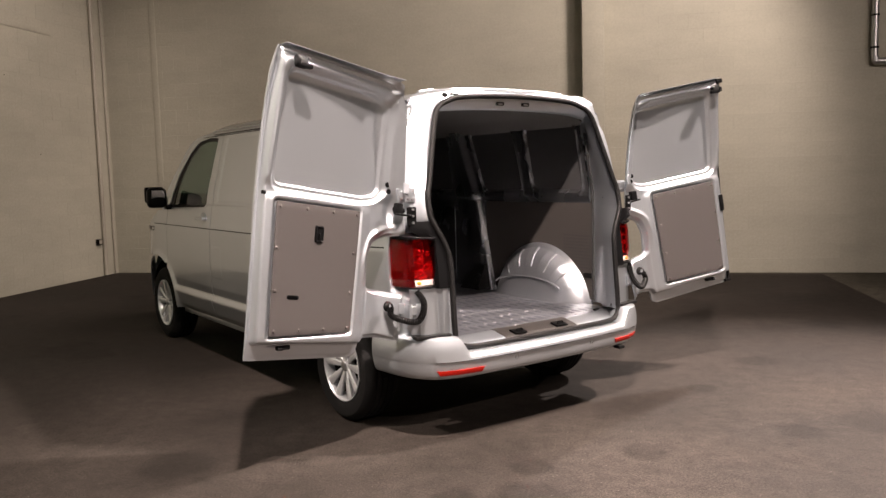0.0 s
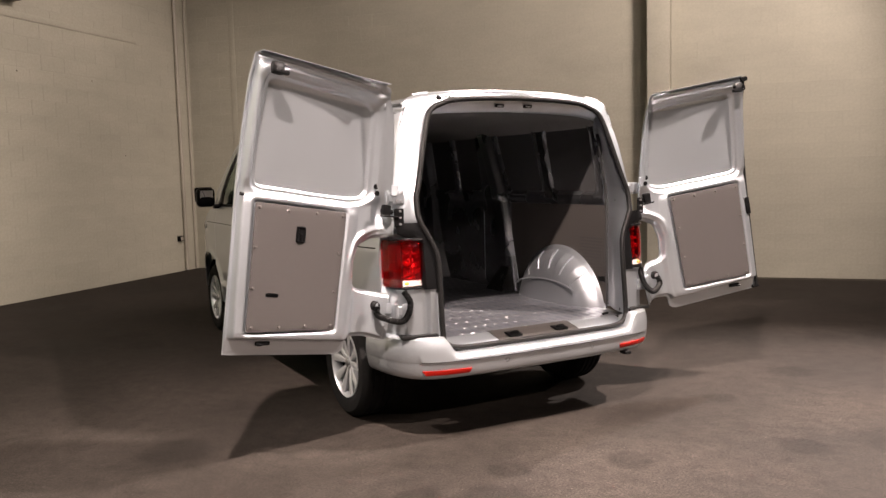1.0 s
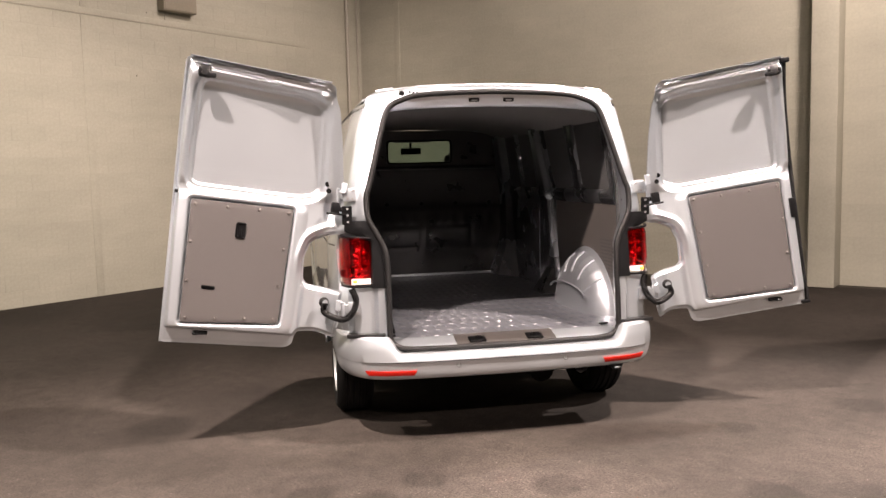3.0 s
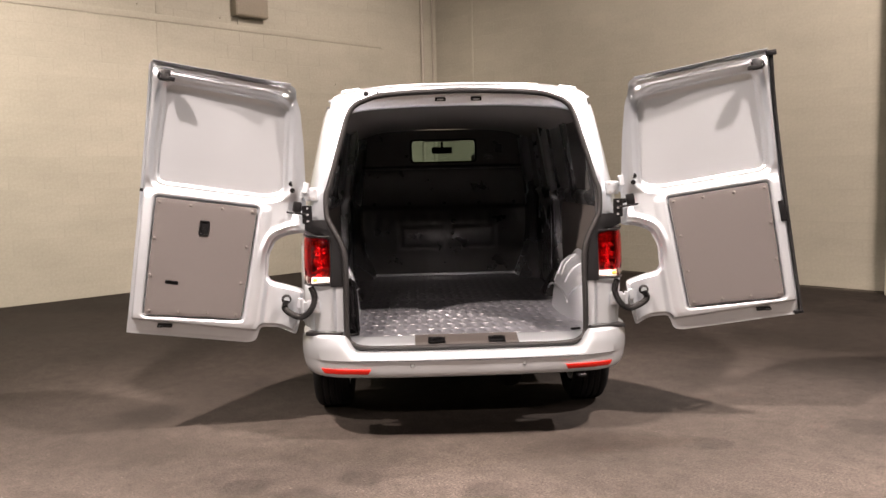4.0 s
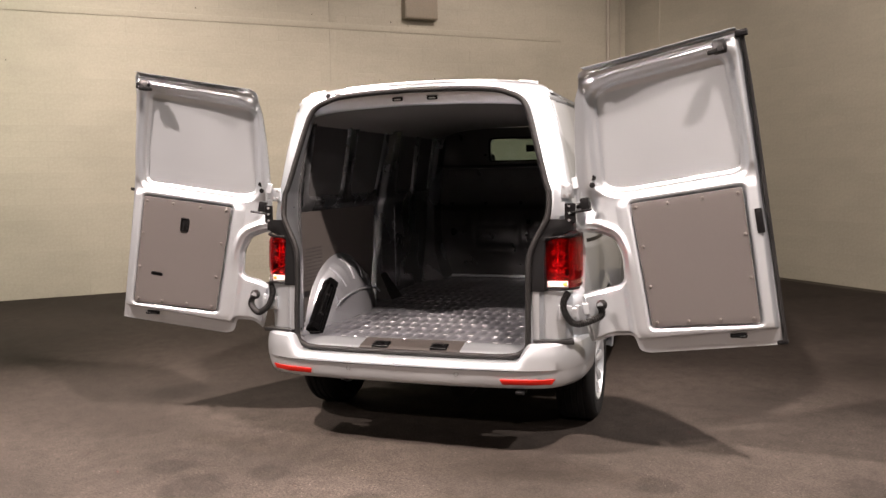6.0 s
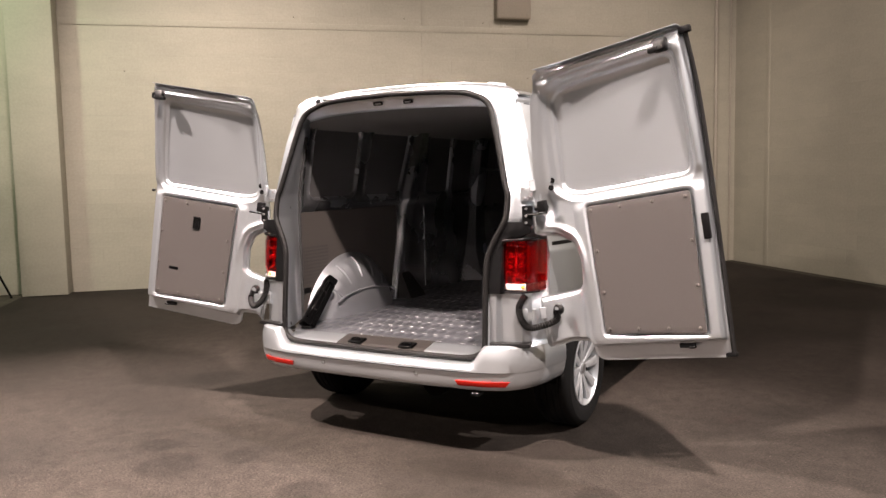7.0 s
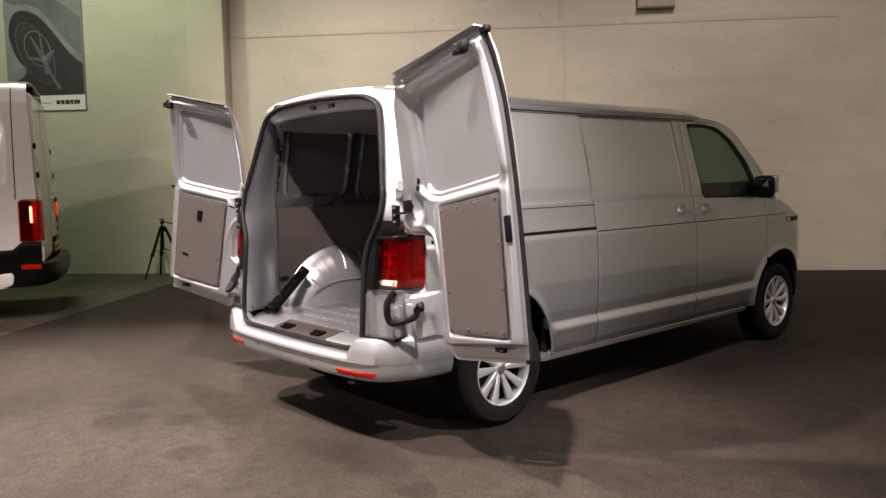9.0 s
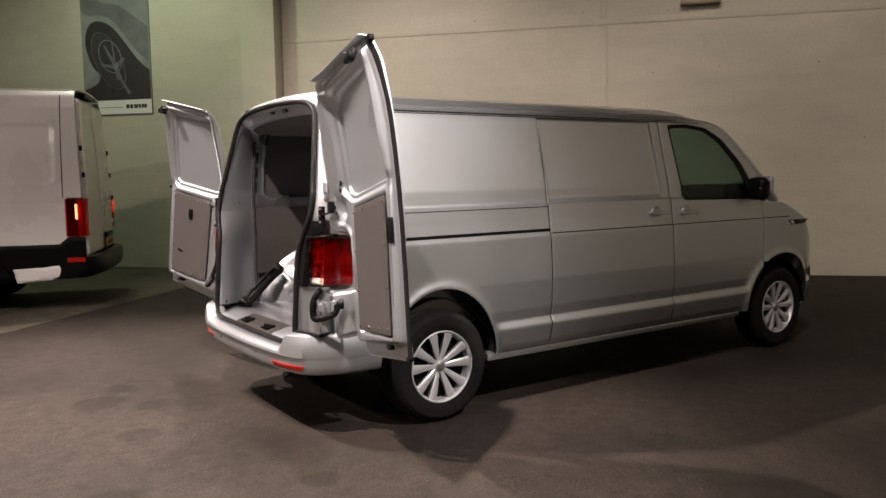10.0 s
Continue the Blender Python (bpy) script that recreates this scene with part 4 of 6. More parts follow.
for s in (1, -1):
    rows = []
    for seal, jamb, wall in RING:
        mid = seal.lerp(jamb, 0.22) + Vector((0, -0.012, 0))
        mid2 = seal.lerp(jamb, 0.62) + Vector((0, -0.045 if seal.z < 1.75 else -0.03, 0))
        mid3 = seal.lerp(jamb, 0.9) + Vector((0.006 if seal.z < 1.75 else 0, -0.024, 0.006 if seal.z > 1.75 else 0))
        sunk = float(step(0.85, 0.875, seal.z) * step(1.20, 1.17, seal.z))
        mid, mid2, mid3 = mid + Vector((0, 0.075 * sunk, 0)), mid2 + Vector((-0.01 * sunk, 0.085 * sunk, 0)), mid3 + Vector((-0.04 * sunk, 0.04 * sunk, 0))
        row = [seal + Vector((0, 0.006, 0)), seal.lerp(mid, 0.6), mid, mid.lerp(mid2, 0.5) + Vector((0, 0.006, 0)), mid2, mid3, jamb]
        rows.append([(s * p.x, p.y, p.z) for p in row])
    part("door_jamb", sheet(rows), SILVER, van, "bright silver rear door jamb", 60)
    rows = []
    for seal, jamb, wall in RING:
        top = seal.z > 1.84
        a = seal + (Vector((0, 0.02, 0)) if not top else Vector((0, 0.012, -0.002)))
        b = seal.lerp(wall, 0.18) + Vector((0, 0.06 if not top else 0.0, 0))
        c = seal.lerp(wall, 0.85) + Vector((0, 0.015 if not top else 0.0, 0))
        rows.append([(s * p.x, p.y, p.z) for p in (seal + Vector((0, 0.006, 0)), a, b, b.lerp(c, 0.5), c, wall, wall + Vector((0.004, 0.05, 0)))])
    part("inner_rear_pillar", sheet(rows), SILVER, van, "silver painted inner pillar", 60)
    # dark strip added as the shade on the pillar's return face by the wall
    pillar_shade_line = [Vector((s * (wall.x - 0.004), wall.y + 0.006, wall.z)) for seal, jamb, wall in RING if wall.z < 1.74]
    part("pillar_gap", sweep(pillar_shade_line[::3] + [pillar_shade_line[-1]], 0.012, 8), DARK, van)
    # small screw heads and holes up the inner pillar
    for z in (0.72, 0.86, 1.0, 1.30, 1.45, 1.60):
        x = float(np.interp(z, SEAL_Z[:10], SEAL_X[:10])) * 0.35 + float(np.interp(z, WALL_Z[:10], WALL_X[:10])) * 0.65
        y = rear_y(z) * 0.35 + 0.46 * 0.65
        part("pillar_hole", rod((s * (x - 0.004), y - 0.016, z), (s * (x - 0.010), y - 0.022, z), 0.006, 10), BLACK, van)
    z = 1.03
    bolt = lathe([(0.0, 0.0), (0.0, 0.008), (-0.004, 0.010), (0.0, 0.014), (0.004, 0.019)], 18, "y", (s * 0.745, 0.30, z))
    part("pillar_plug", bolt, STEEL, van)

    # rear lamp
    def lamp_skin(z0, z1, bulge, n=9):
        rows = []
        for j in range(n):
            z = z0 + (z1 - z0) * j / (n - 1)
            lean = 0.06 * (z - 0.885)
            e = 1 - abs(2 * j / (n - 1) - 1) ** 6
            plan = [(0.728 + 0.02 * (z > 1.1), 0.215), (0.730, 0.185), (0.765, 0.172), (0.82, 0.185), (0.862, 0.215), (0.885, 0.262), (0.893, 0.31), (0.896, 0.372)]
            rows.append([(s * (x + bulge * e * 0.3 - lean * 0.25), y + lean - bulge * e, z) for x, y in plan])
        return sheet(rows)

    lampo = part("rear_lamp", thicken(lamp_skin(0.925, 1.138, 0.012), 0.006), RED, van, "red rear lamp with a clear lower strip", 50)
    lampo.visible_shadow = False
    part("reversing_strip", thicken(lamp_skin(0.884, 0.924, 0.008, 5), 0.006), CLEAR, lampo, "clear strip of the rear lamp", 50).visible_shadow = False
    bm = bmesh.new()
    for k in range(5):
        box(0.050, 0.010, 0.008, (s * 0.835, 0.232 + 0.004 * k, 0.985 + 0.034 * k), 0.002, 1, bm, (20, s * 6, s * 25))
    box(0.110, 0.010, 0.010, (s * 0.800, 0.212, 0.958), 0.003, 1, bm, (25, s * 26, s * 12))
    part("lamp_reflector", bm, REDBAR, lampo)
    part("lamp_chrome", box(0.010, 0.012, 0.17, (s * 0.792, 0.214, 1.04), 0.003, 2, turn=(-6, 0, s * 20)), REDBAR, lampo)
    well = []
    for j in range(15):
        z = 0.880 + 0.258 * j / 14
        well.append([(s * x, y + 0.05 + 0.010 * (j % 2) + 0.006 * (i % 2), z) for i, (x, y) in enumerate(((0.722, 0.15), (0.735, 0.19), (0.765, 0.186), (0.79, 0.192), (0.82, 0.20), (0.838, 0.222), (0.855, 0.25), (0.872, 0.29), (0.88, 0.325)))])
    part("lamp_well", thicken(sheet(well), 0.004), REDIN, lampo, smooth=0)
    # bright beads and bowls behind the lens
    for x, y, z, r in [(0.752 + 0.020 * k, 0.197 + 0.006 * k, 1.118 - 0.002 * k, 0.006) for k in range(6)] + [(0.768, 0.205, 1.062, 0.015), (0.812, 0.212, 1.062, 0.012), (0.768, 0.203, 1.008, 0.012), (0.815, 0.212, 1.012, 0.015), (0.782, 0.202, 0.944, 0.010), (0.845, 0.236, 0.944, 0.009)]:
        bead = bmesh.new()
        bmesh.ops.create_uvsphere(bead, u_segments=16, v_segments=8, radius=r, matrix=Matrix.Translation((s * x, y, z)) @ Matrix.Diagonal((1, 0.6, 1, 1)))
        part("lamp_bead", bead, REDBAR, lampo)
    part("indicator_bulb", lathe([(-0.014, 0.0), (-0.008, 0.008), (0.0, 0.011), (0.014, 0.011)], 16, "x", (s * 0.825, 0.212, 0.904)), AMBER, lampo)
    rows = []
    for z in np.linspace(0.886, 1.136, 7):
        lean = 0.06 * (z - 0.885)
        rows.append([(s * (x - lean * 0.25), y + lean, z) for x, y in ((0.848, 0.214), (0.872, 0.262), (0.884, 0.31), (0.888, 0.366))])
    part("lamp_side", thicken(sheet(rows), 0.003), REDSIDE, lampo, "dark red outer side of the lamp")
    # black shroud between lamp and seal, and over the lamp
    rows = []
    for z in np.linspace(0.872, 1.235, 14):
        x = float(np.interp(z, SEAL_Z, SEAL_X))
        y = rear_y(z)
        wide = 0.742 if z < 1.14 else 0.742 + 0.13 * min((z - 1.14) / 0.02, 1)
        wide = max(wide, x + 0.03)
        rows.append([(s * (x + 0.004), y - 0.004, z), (s * ((x + wide) / 2), y - 0.006, z), (s * (wide - 0.01), y - 0.004 + (0.02 if z > 1.15 else 0), z), (s * wide, y + 0.03, z)])
    part("lamp_shroud", thicken(sheet(rows), 0.006), BLACK, van, "black plastic shroud beside the lamp")
    # folded closing plate below the lamp
    rows = [[(s * x, y + 0.02 * (z - 0.62), z) for x, y in ((0.668, 0.150), (0.672, 0.146), (0.706, 0.146), (0.712, 0.152), (0.722, 0.170), (0.728, 0.174), (0.785, 0.176), (0.832, 0.192), (0.862, 0.24))] for z in (0.622, 0.66, 0.70, 0.71, 0.80, 0.86, 0.873)]
    part("closing_plate", thicken(sheet(rows), 0.003), SILVER, van, "silver closing plate below the lamp", 22)
    part("strip_reflector", box(0.105, 0.012, 0.034, (s * 0.79, 0.208, 0.904), 0.004, 1, turn=(-12, 0, s * 8)), ALLOY, lampo)
    part("lamp_frame", sweep([(s * 0.738, 0.172, 1.142), (s * 0.80, 0.174, 1.146), (s * 0.858, 0.215, 1.150), (s * 0.885, 0.29, 1.155)], 0.007, 8), BLACK, lampo)
    part("lamp_foot", sweep([(s * 0.735, 0.176, 0.882), (s * 0.80, 0.170, 0.881), (s * 0.858, 0.205, 0.881), (s * 0.89, 0.28, 0.881)], 0.006, 8), BLACK, lampo)
    # body hinges with bolts, check strap plate
    for hz in (1.375, 0.765):
        y = rear_y(hz) + 0.04
        h = box(0.07, 0.012, 0.075, (s * 0.835, y - 0.005, hz), 0.005, 2)
        rod((s * 0.895, y + 0.01, hz - 0.035), (s * 0.895, y + 0.01, hz + 0.035), 0.012, 14, h)
        box(0.04, 0.012, 0.05, (s * 0.875, y + 0.002, hz), 0.004, 1, h, (0, 0, s * 20))
        ho = part("door_hinge", h, SILVER, van)
        for dx, dz in ((0.815, 0.022), (0.845, -0.02), (0.82, -0.024)):
            part("hinge_bolt", rod((s * dx, y - 0.018, hz + dz), (s * dx, y - 0.006, hz + dz), 0.008, 6), STEEL, ho)
    plate = part("check_strap_plate", box(0.055, 0.012, 0.10, (s * 0.855, 0.213, 1.265), 0.004, 1, turn=(0, 0, s * 8)), BLACK, van)
    for dz in (-0.035, 0.0, 0.035):
        part("plate_screw", rod((s * 0.852, 0.198, 1.265 + dz), (s * 0.852, 0.21, 1.265 + dz), 0.006, 8), STEEL, plate)
    part("check_strap", rod((s * 0.86, 0.205, 1.268), (s * 0.965, 0.205, 1.283), 0.006, 8), BLACK, van)

# the seal runs once round the opening
line = [Vector((p[0].x - 0.004, p[0].y - 0.010, p[0].z - 0.004 * (p[0].z > 1.8))) for p in RING]
foot = [Vector((0.0, 0.108, 0.533)), Vector((0.35, 0.108, 0.534)), Vector((0.56, 0.110, 0.540)), Vector((0.63, 0.116, 0.566))]
half = foot + line[::2]
loop = [Vector((-p.x, p.y, p.z)) for p in half[::-1]][:-1] + half[1:]
part("door_seal", sweep([Vector((p.x, p.y, p.z)) for p in loop], 0.0155, 10), RUBBER, van, "black rubber seal round the load opening", 60)

# load sill: silver ends, dark plate with two striker pockets
def sill_strip(x0, x1, lift, n=8):
    rows = []
    for x in np.linspace(x0, x1, n):
        rows.append([(x, 0.115, 0.525 + lift), (x, 0.135, 0.545 + lift), (x, 0.16, 0.553 + lift), (x, 0.205, 0.562 + lift), (x, 0.23, 0.571 + lift), (x, 0.26, 0.571 + lift)])
    return sheet(rows)


part("load_sill", sill_strip(-0.66, 0.66, 0.0, 24), SILVER, van, "silver load sill", 60)
plate = part("sill_plate", thicken(sill_strip(-0.285, 0.285, 0.004), 0.003), SILL, van, "worn brown-grey sill plate")
for x in (-0.165, 0.165):
    pocket = part("striker_pocket", box(0.092, 0.062, 0.012, (x, 0.160, 0.5625), 0.003, 1, turn=(12, 0, 0)), JACK, plate)
    part("striker", sweep([(x - 0.025, 0.15, 0.566), (x - 0.02, 0.15, 0.578), (x + 0.02, 0.155, 0.578), (x + 0.025, 0.155, 0.566)], 0.004, 8), BLACK, pocket)

# header with two strikers over the opening
for x in (-0.07, 0.13):
    h = part("header_striker", box(0.06, 0.012, 0.02, (x - 0.04, 0.352, 1.886), 0.003, 1, turn=(20, 0, 0)), BLACK, van)
    part("striker_hook", sweep([(x - 0.06, 0.350, 1.886), (x - 0.04, 0.342, 1.884), (x - 0.02, 0.350, 1.886)], 0.004, 8), STEEL, h)
part("roof_stop", lathe([(0, 0.0), (0.0, 0.012), (0.012, 0.018), (0.02, 0.018)], 16, "y", (-0.522, 0.330, 1.920)), BLACK, van)
for x in (-0.478, -0.458, -0.438):
    part("jamb_hole", rod((x, 0.325, 1.918 - 0.1 * (x + 0.478) + 0.012), (x, 0.345, 1.918 - 0.1 * (x + 0.478) + 0.012), 0.006, 10), BLACK, van)

# raised lips along the roof's rear edge
lip = [Vector((p[1].x, 0.402, p[1].z + 0.003)) for p in RING if p[1].z > 1.93]
for s in (1, -1):
    piece = [Vector((s * p.x, p.y, p.z)) for p in lip if p.x > 0.56]
    if len(piece) > 2:
        part("roof_lip", sweep(piece[::2] + [piece[-1]], 0.011, 8), SILVER, van, "", 60)
mid = [Vector((-p.x, p.y, p.z)) for p in lip if p.x < 0.44] + [p for p in lip[::-1] if 0 < p.x < 0.44]
part("roof_lip", sweep(mid[::3] + [mid[-1]], 0.010, 8), SILVER, van, "", 60)

# rear bumper
PLAN = [(0, 0), (0.3, 0.006), (0.55, 0.022), (0.68, 0.042), (0.78, 0.082), (0.855, 0.15), (0.905, 0.25), (0.93, 0.36), (0.942, 0.52)]


def bumper():
    half = smooth_path([(x, y, 0) for x, y in PLAN], 6)
    path = [Vector((-p.x, p.y, 0)) for p in half[::-1]][:-1] + half
    rows = []
    for i, p in enumerate(path):
        t = (path[min(i + 1, len(path) - 1)] - path[max(i - 1, 0)]).normalized()
        n = Vector((t.y, -t.x, 0))
        mid = float(step(0.60, 0.685, abs(p.x)))
        top = 0.526 + 0.090 * mid
        rec = float(step(0.815, 0.795, abs(p.x)))
        shelf = 0.13 - 0.03 * mid
        row = []
        for off, z in ((-shelf - 0.03, top - 0.03), (-shelf, top - 0.012), (-0.055, top), (-0.032, top - 0.002), (-0.014, top - 0.012), (-0.005, max(top - 0.045, 0.505)), (-0.001, max(top - 0.08, 0.494)), (-0.001, 0.486), (-0.002 - 0.003 * rec, 0.484), (-0.003 - 0.009 * rec, 0.481), (-0.005 - 0.009 * rec, 0.468), (-0.010 - 0.008 * rec, 0.44), (-0.019 - 0.007 * rec, 0.41), (-0.032 - 0.003 * rec, 0.392), (-0.055, 0.382), (-0.12, 0.375)):
            z = z if z > 0.56 or off > -0.01 else z
            q = p + n * off
            row.append((q.x, q.y, z))
        rows.append(row)
    return sheet(rows)


bump = part("rear_bumper", bumper(), BUMPER, van, "silver painted rear bumper", 40)


def plan_at(x):
    """The bumper's rear face and its turn at a place across."""
    xs, ys_ = [p[0] for p in PLAN], [p[1] for p in PLAN]
    y = float(np.interp(abs(x), xs, ys_))
    d = (float(np.interp(abs(x) + 0.02, xs, ys_)) - float(np.interp(abs(x) - 0.02, xs, ys_))) / 0.04
    return y, math.degrees(math.atan(d)) * (1 if x > 0 else -1)


for s in (1, -1):
    rows = []
    for j in range(4):
        row = []
        for i in range(13):
            f = i / 12
            x0, x1 = 0.525 + 0.012 * (3 - j) / 3, 0.795 - 0.02 * (3 - j) / 3
            x = x0 + (x1 - x0) * f
            row.append((s * x, plan_at(x)[0] + 0.0215 - 0.0035 * j - 0.0015 * (j in (1, 2)), 0.409 + 0.027 * j / 3))
        rows.append(row)
    part("reflector", thicken(sheet(rows), 0.006), REFLEX, bump, "red reflector strip")
    for x in (0.30, 0.72):
        y, turn = plan_at(s * x)
        part("parking_sensor", lathe([(0.0, 0.0), (0.0, 0.009), (0.0008, 0.0105), (0.004, 0.011)], 20, "y"), BUMPER, bump, at=pose(s * x, y + 0.0148, 0.455, 0, 0, turn))
    for x in (0.30, 0.72):
        y, turn = plan_at(s * x)
        part("sensor_gap", lathe([(0.0, 0.0108), (-0.0012, 0.0116), (0.0, 0.0124), (0.002, 0.0116)], 24, "y", close=True), BLACK, bump, at=pose(s * x, y + 0.0150, 0.455, 0, 0, turn))
    part("bumper_step_seal", box(0.205, 0.09, 0.022, (s * 0.772, 0.178, 0.616), 0.006, 2, turn=(0, 0, s * 14)), RUBBER, van)
# thin black line drawn in as the shade under the bumper's crease
crease_path = [Vector((x, plan_at(x)[0] + 0.0015, 0.4845)) for x in np.linspace(-0.80, 0.80, 41)]
part("bumper_joint", sweep(crease_path[::2], 0.0024, 6), BLACK, bump)
part("tow_eye", box(0.05, 0.06, 0.02, (0.62, 0.09, 0.365), 0.006, 1), BLACK, bump)

# ---- load space ----
FLOOR_Z = 0.57


def wall_x(z):
    return np.interp(z, [0.5, 1.27, 1.30, 1.85, 1.9], [0.80, 0.80, 0.793, 0.715, 0.69])


# ribbed floor with rows of small raised pads
def floor_relief(u, v, d):
    h = 0 * u
    band = (v - 0.30) / 0.155
    near = np.abs(band - np.round(band)) * 0.155
    odd = np.round(band).astype(int) % 2
    du = (u / 0.066 + 0.5 * odd)
    pu = np.abs(du - np.round(du)) * 0.066
    rib = np.abs(u / 0.066 - np.round(u / 0.066)) * 0.066
    side = step(0.030, 0.045, near)
    h = h - 0.006 * step(0.1, 0.8, np.cos(2 * math.pi * u / 0.066)) * side
    wide = np.abs(v - 1.62)
    h = h + 0.006 * step(0.05, 0.035, wide)
    return h


fl = relief(rect(-0.80, 0.24, 0.80, 2.97), 0.0095, floor_relief, lambda u, v, h: np.stack([u, v, FLOOR_Z + h], 1))
part("load_floor", fl, LOAD_FLOOR, van, "bare silver ribbed load floor with raised pads", 40)

def pad(x, y, w, d, bm):
    """A low pad with a rounded top."""
    rings = []
    for r, h in ((1.0, 0.0), (0.8, 0.0022), (0.4, 0.0026)):
        rings.append([bm.verts.new((x + w * r * math.cos(a), y + d * r * math.sin(a), FLOOR_Z - 0.0005 + h)) for a in np.linspace(0, 2 * math.pi, 13)[:-1]])
    for r0, r1 in zip(rings, rings[1:]):
        for i in range(12):
            bm.faces.new((r0[i], r0[(i + 1) % 12], r1[(i + 1) % 12], r1[i]))
    bm.faces.new(rings[-1])


pads = bmesh.new()
rnd = random.Random(5)
for k in range(17):
    for i in range(-9, 10):
        x, y = 0.074 * (i + 0.5 * (k % 2)), 0.285 + 0.158 * k
        if abs(x) < 0.60 + 0.16 * (y > 1.4) and rnd.random() < 0.93:
            pad(x, y, rnd.uniform(0.017, 0.021), rnd.uniform(0.0075, 0.010), pads)
part("floor_pad", pads, PAD, van, "small raised pad with its glint painted in")["kind"] = "stuff"

for s in (1, -1):
    # side wall with pressed window panels, belt rail and posts
    panels = [round_poly([(0.545, 1.345), (1.03, 1.345), (1.06, 1.80), (0.565, 1.80)], 0.06), round_poly([(1.155, 1.345), (1.60, 1.345), (1.70, 1.80), (1.20, 1.80)], 0.06), round_poly(rect(2.0, 1.345, 2.36, 1.80), 0.04), round_poly(rect(2.43, 1.345, 2.78, 1.80), 0.04)]

    def wall_relief(u, v, d):
        h = 0 * u
        P = np.stack([u, v], 1)
        for poly in panels:
            sd = dist(P, poly)[0]
            h = h + 0.016 * step(0.0, -0.012, sd) - 0.009 * np.exp(-((sd - 0.014) / 0.009) ** 2)
        lean = 0.23 * (v - 1.35)
        post = step(1.66, 1.70, u - lean) * step(1.83, 1.79, u - lean)
        h = h - 0.045 * post
        post2 = step(2.82, 2.85, u)
        h = h - 0.03 * post2
        h = h + 0.014 * step(1.27, 1.255, v) * step(0.47, 0.50, u) * step(1.62, 1.59, u)
        h = h - 0.012 * np.exp(-((v - 1.31) / 0.03) ** 2)
        return h

    outline = [(0.47, 0.56), (1.45, 0.56), (2.97, 0.56), (2.97, 1.86), (0.60, 1.86), (0.50, 1.80)]
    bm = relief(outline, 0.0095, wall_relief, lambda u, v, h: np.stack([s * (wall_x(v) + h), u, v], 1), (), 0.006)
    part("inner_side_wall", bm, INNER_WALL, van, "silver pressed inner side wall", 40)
    for poly in panels:
        bm = relief(poly, 0.03, lambda u, v, d: 0 * u, lambda u, v, h: np.stack([s * (wall_x(v) + 0.004 - h), u, v], 1), (), 0.003)
        part("window_lining", bm, LINING, van, "dark grey window lining")
    # hardboard lining with a patch of punched holes
    lining_x = 0.799
    liner = relief(round_poly(rect(0.475, 0.60, 1.60, 1.262), 0.012), 0.03, lambda u, v, d: 0 * u, lambda u, v, h: np.stack([s * (lining_x - h), u, v], 1), (), 0.005)
    for zc in (1.405, 1.51, 1.615, 1.72):
        slot = relief(round_poly(rect(0.484, zc - 0.040, 0.524, zc + 0.040), 0.012), 0.004, lambda u, v, d: 0 * u, lambda u, v, h: np.stack([s * (wall_x(v) - 0.004 - h), u, v], 1), (), 0.003)
        part("wall_slot", slot, BLACK, van)
    board = part("side_lining", liner, BOARD_DARK, van, "grey hardboard side lining")
    bm = bmesh.new()
    for i in range(11):
        for j in range(11):
            rod((s * (lining_x - 0.0012), 0.50 + 0.024 * i, 0.815 + 0.022 * j), (s * (lining_x + 0.002), 0.50 + 0.024 * i, 0.815 + 0.022 * j), 0.0062, 8, bm)
    pt = part("punched_holes", bm, DARK, board)
    for y in np.linspace(0.56, 1.62, 6):
        part("lining_rivet", rod((s * (lining_x - 0.006), y, 1.285), (s * (lining_x + 0.006), y, 1.285), 0.006, 10), BLACK, van)
    part("wall_cut_out", box(0.004, 0.07, 0.035, (s * 0.797, 0.52, 0.765), 0.001, 1), BLACK, van)
    lower = relief(rect(1.93, 0.60, 2.80, 1.262), 0.03, lambda u, v, d: 0 * u, lambda u, v, h: np.stack([s * (lining_x - h), u, v], 1), (), 0.005)
    part("side_lining", lower, DARK, van, "black side lining")
    part("lining_seam", box(0.006, 0.008, 0.62, (s * 0.794, 2.0, 0.92), 0.002, 1), INNER, van)
    part("pillar_foot", sheet([[(s * 0.795, 1.56, 0.76), (s * 0.745, 1.565, 0.76), (s * 0.745, 1.68, 0.76), (s * 0.795, 1.70, 0.76)], [(s * 0.795, 1.54, 0.572), (s * 0.66, 1.56, 0.572), (s * 0.66, 1.78, 0.572), (s * 0.795, 1.80, 0.572)]]), BULK, van)
    # bracing strip from wall to floor before the bulkhead
    feet = [[(s * (float(wall_x(z)) - a), y, z) for a, y in ((0.004, y0), (b, y1), (b + 0.02, 2.95))] for z, y0, y1, b in ((1.78, 2.80, 2.84, 0.045), (1.30, 2.79, 2.83, 0.05), (1.02, 2.76, 2.81, 0.055), (0.82, 2.70, 2.77, 0.075), (0.574, 2.60, 2.70, 0.17))]
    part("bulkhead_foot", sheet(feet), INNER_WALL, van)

    # wheel arch inside, with pressed arc ribs
    rows = []
    yc, zc = 0.985, 0.48
    for x, f in ((0.81, 1.07), (0.797, 1.06), (0.79, 1.0), (0.765, 0.975), (0.735, 0.93), (0.71, 0.87), (0.69, 0.79), (0.672, 0.68), (0.658, 0.54), (0.648, 0.36), (0.642, 0.18), (0.64, 0.0)):
        row = []
        for t in np.linspace(0, 180, 73):
            rr = f
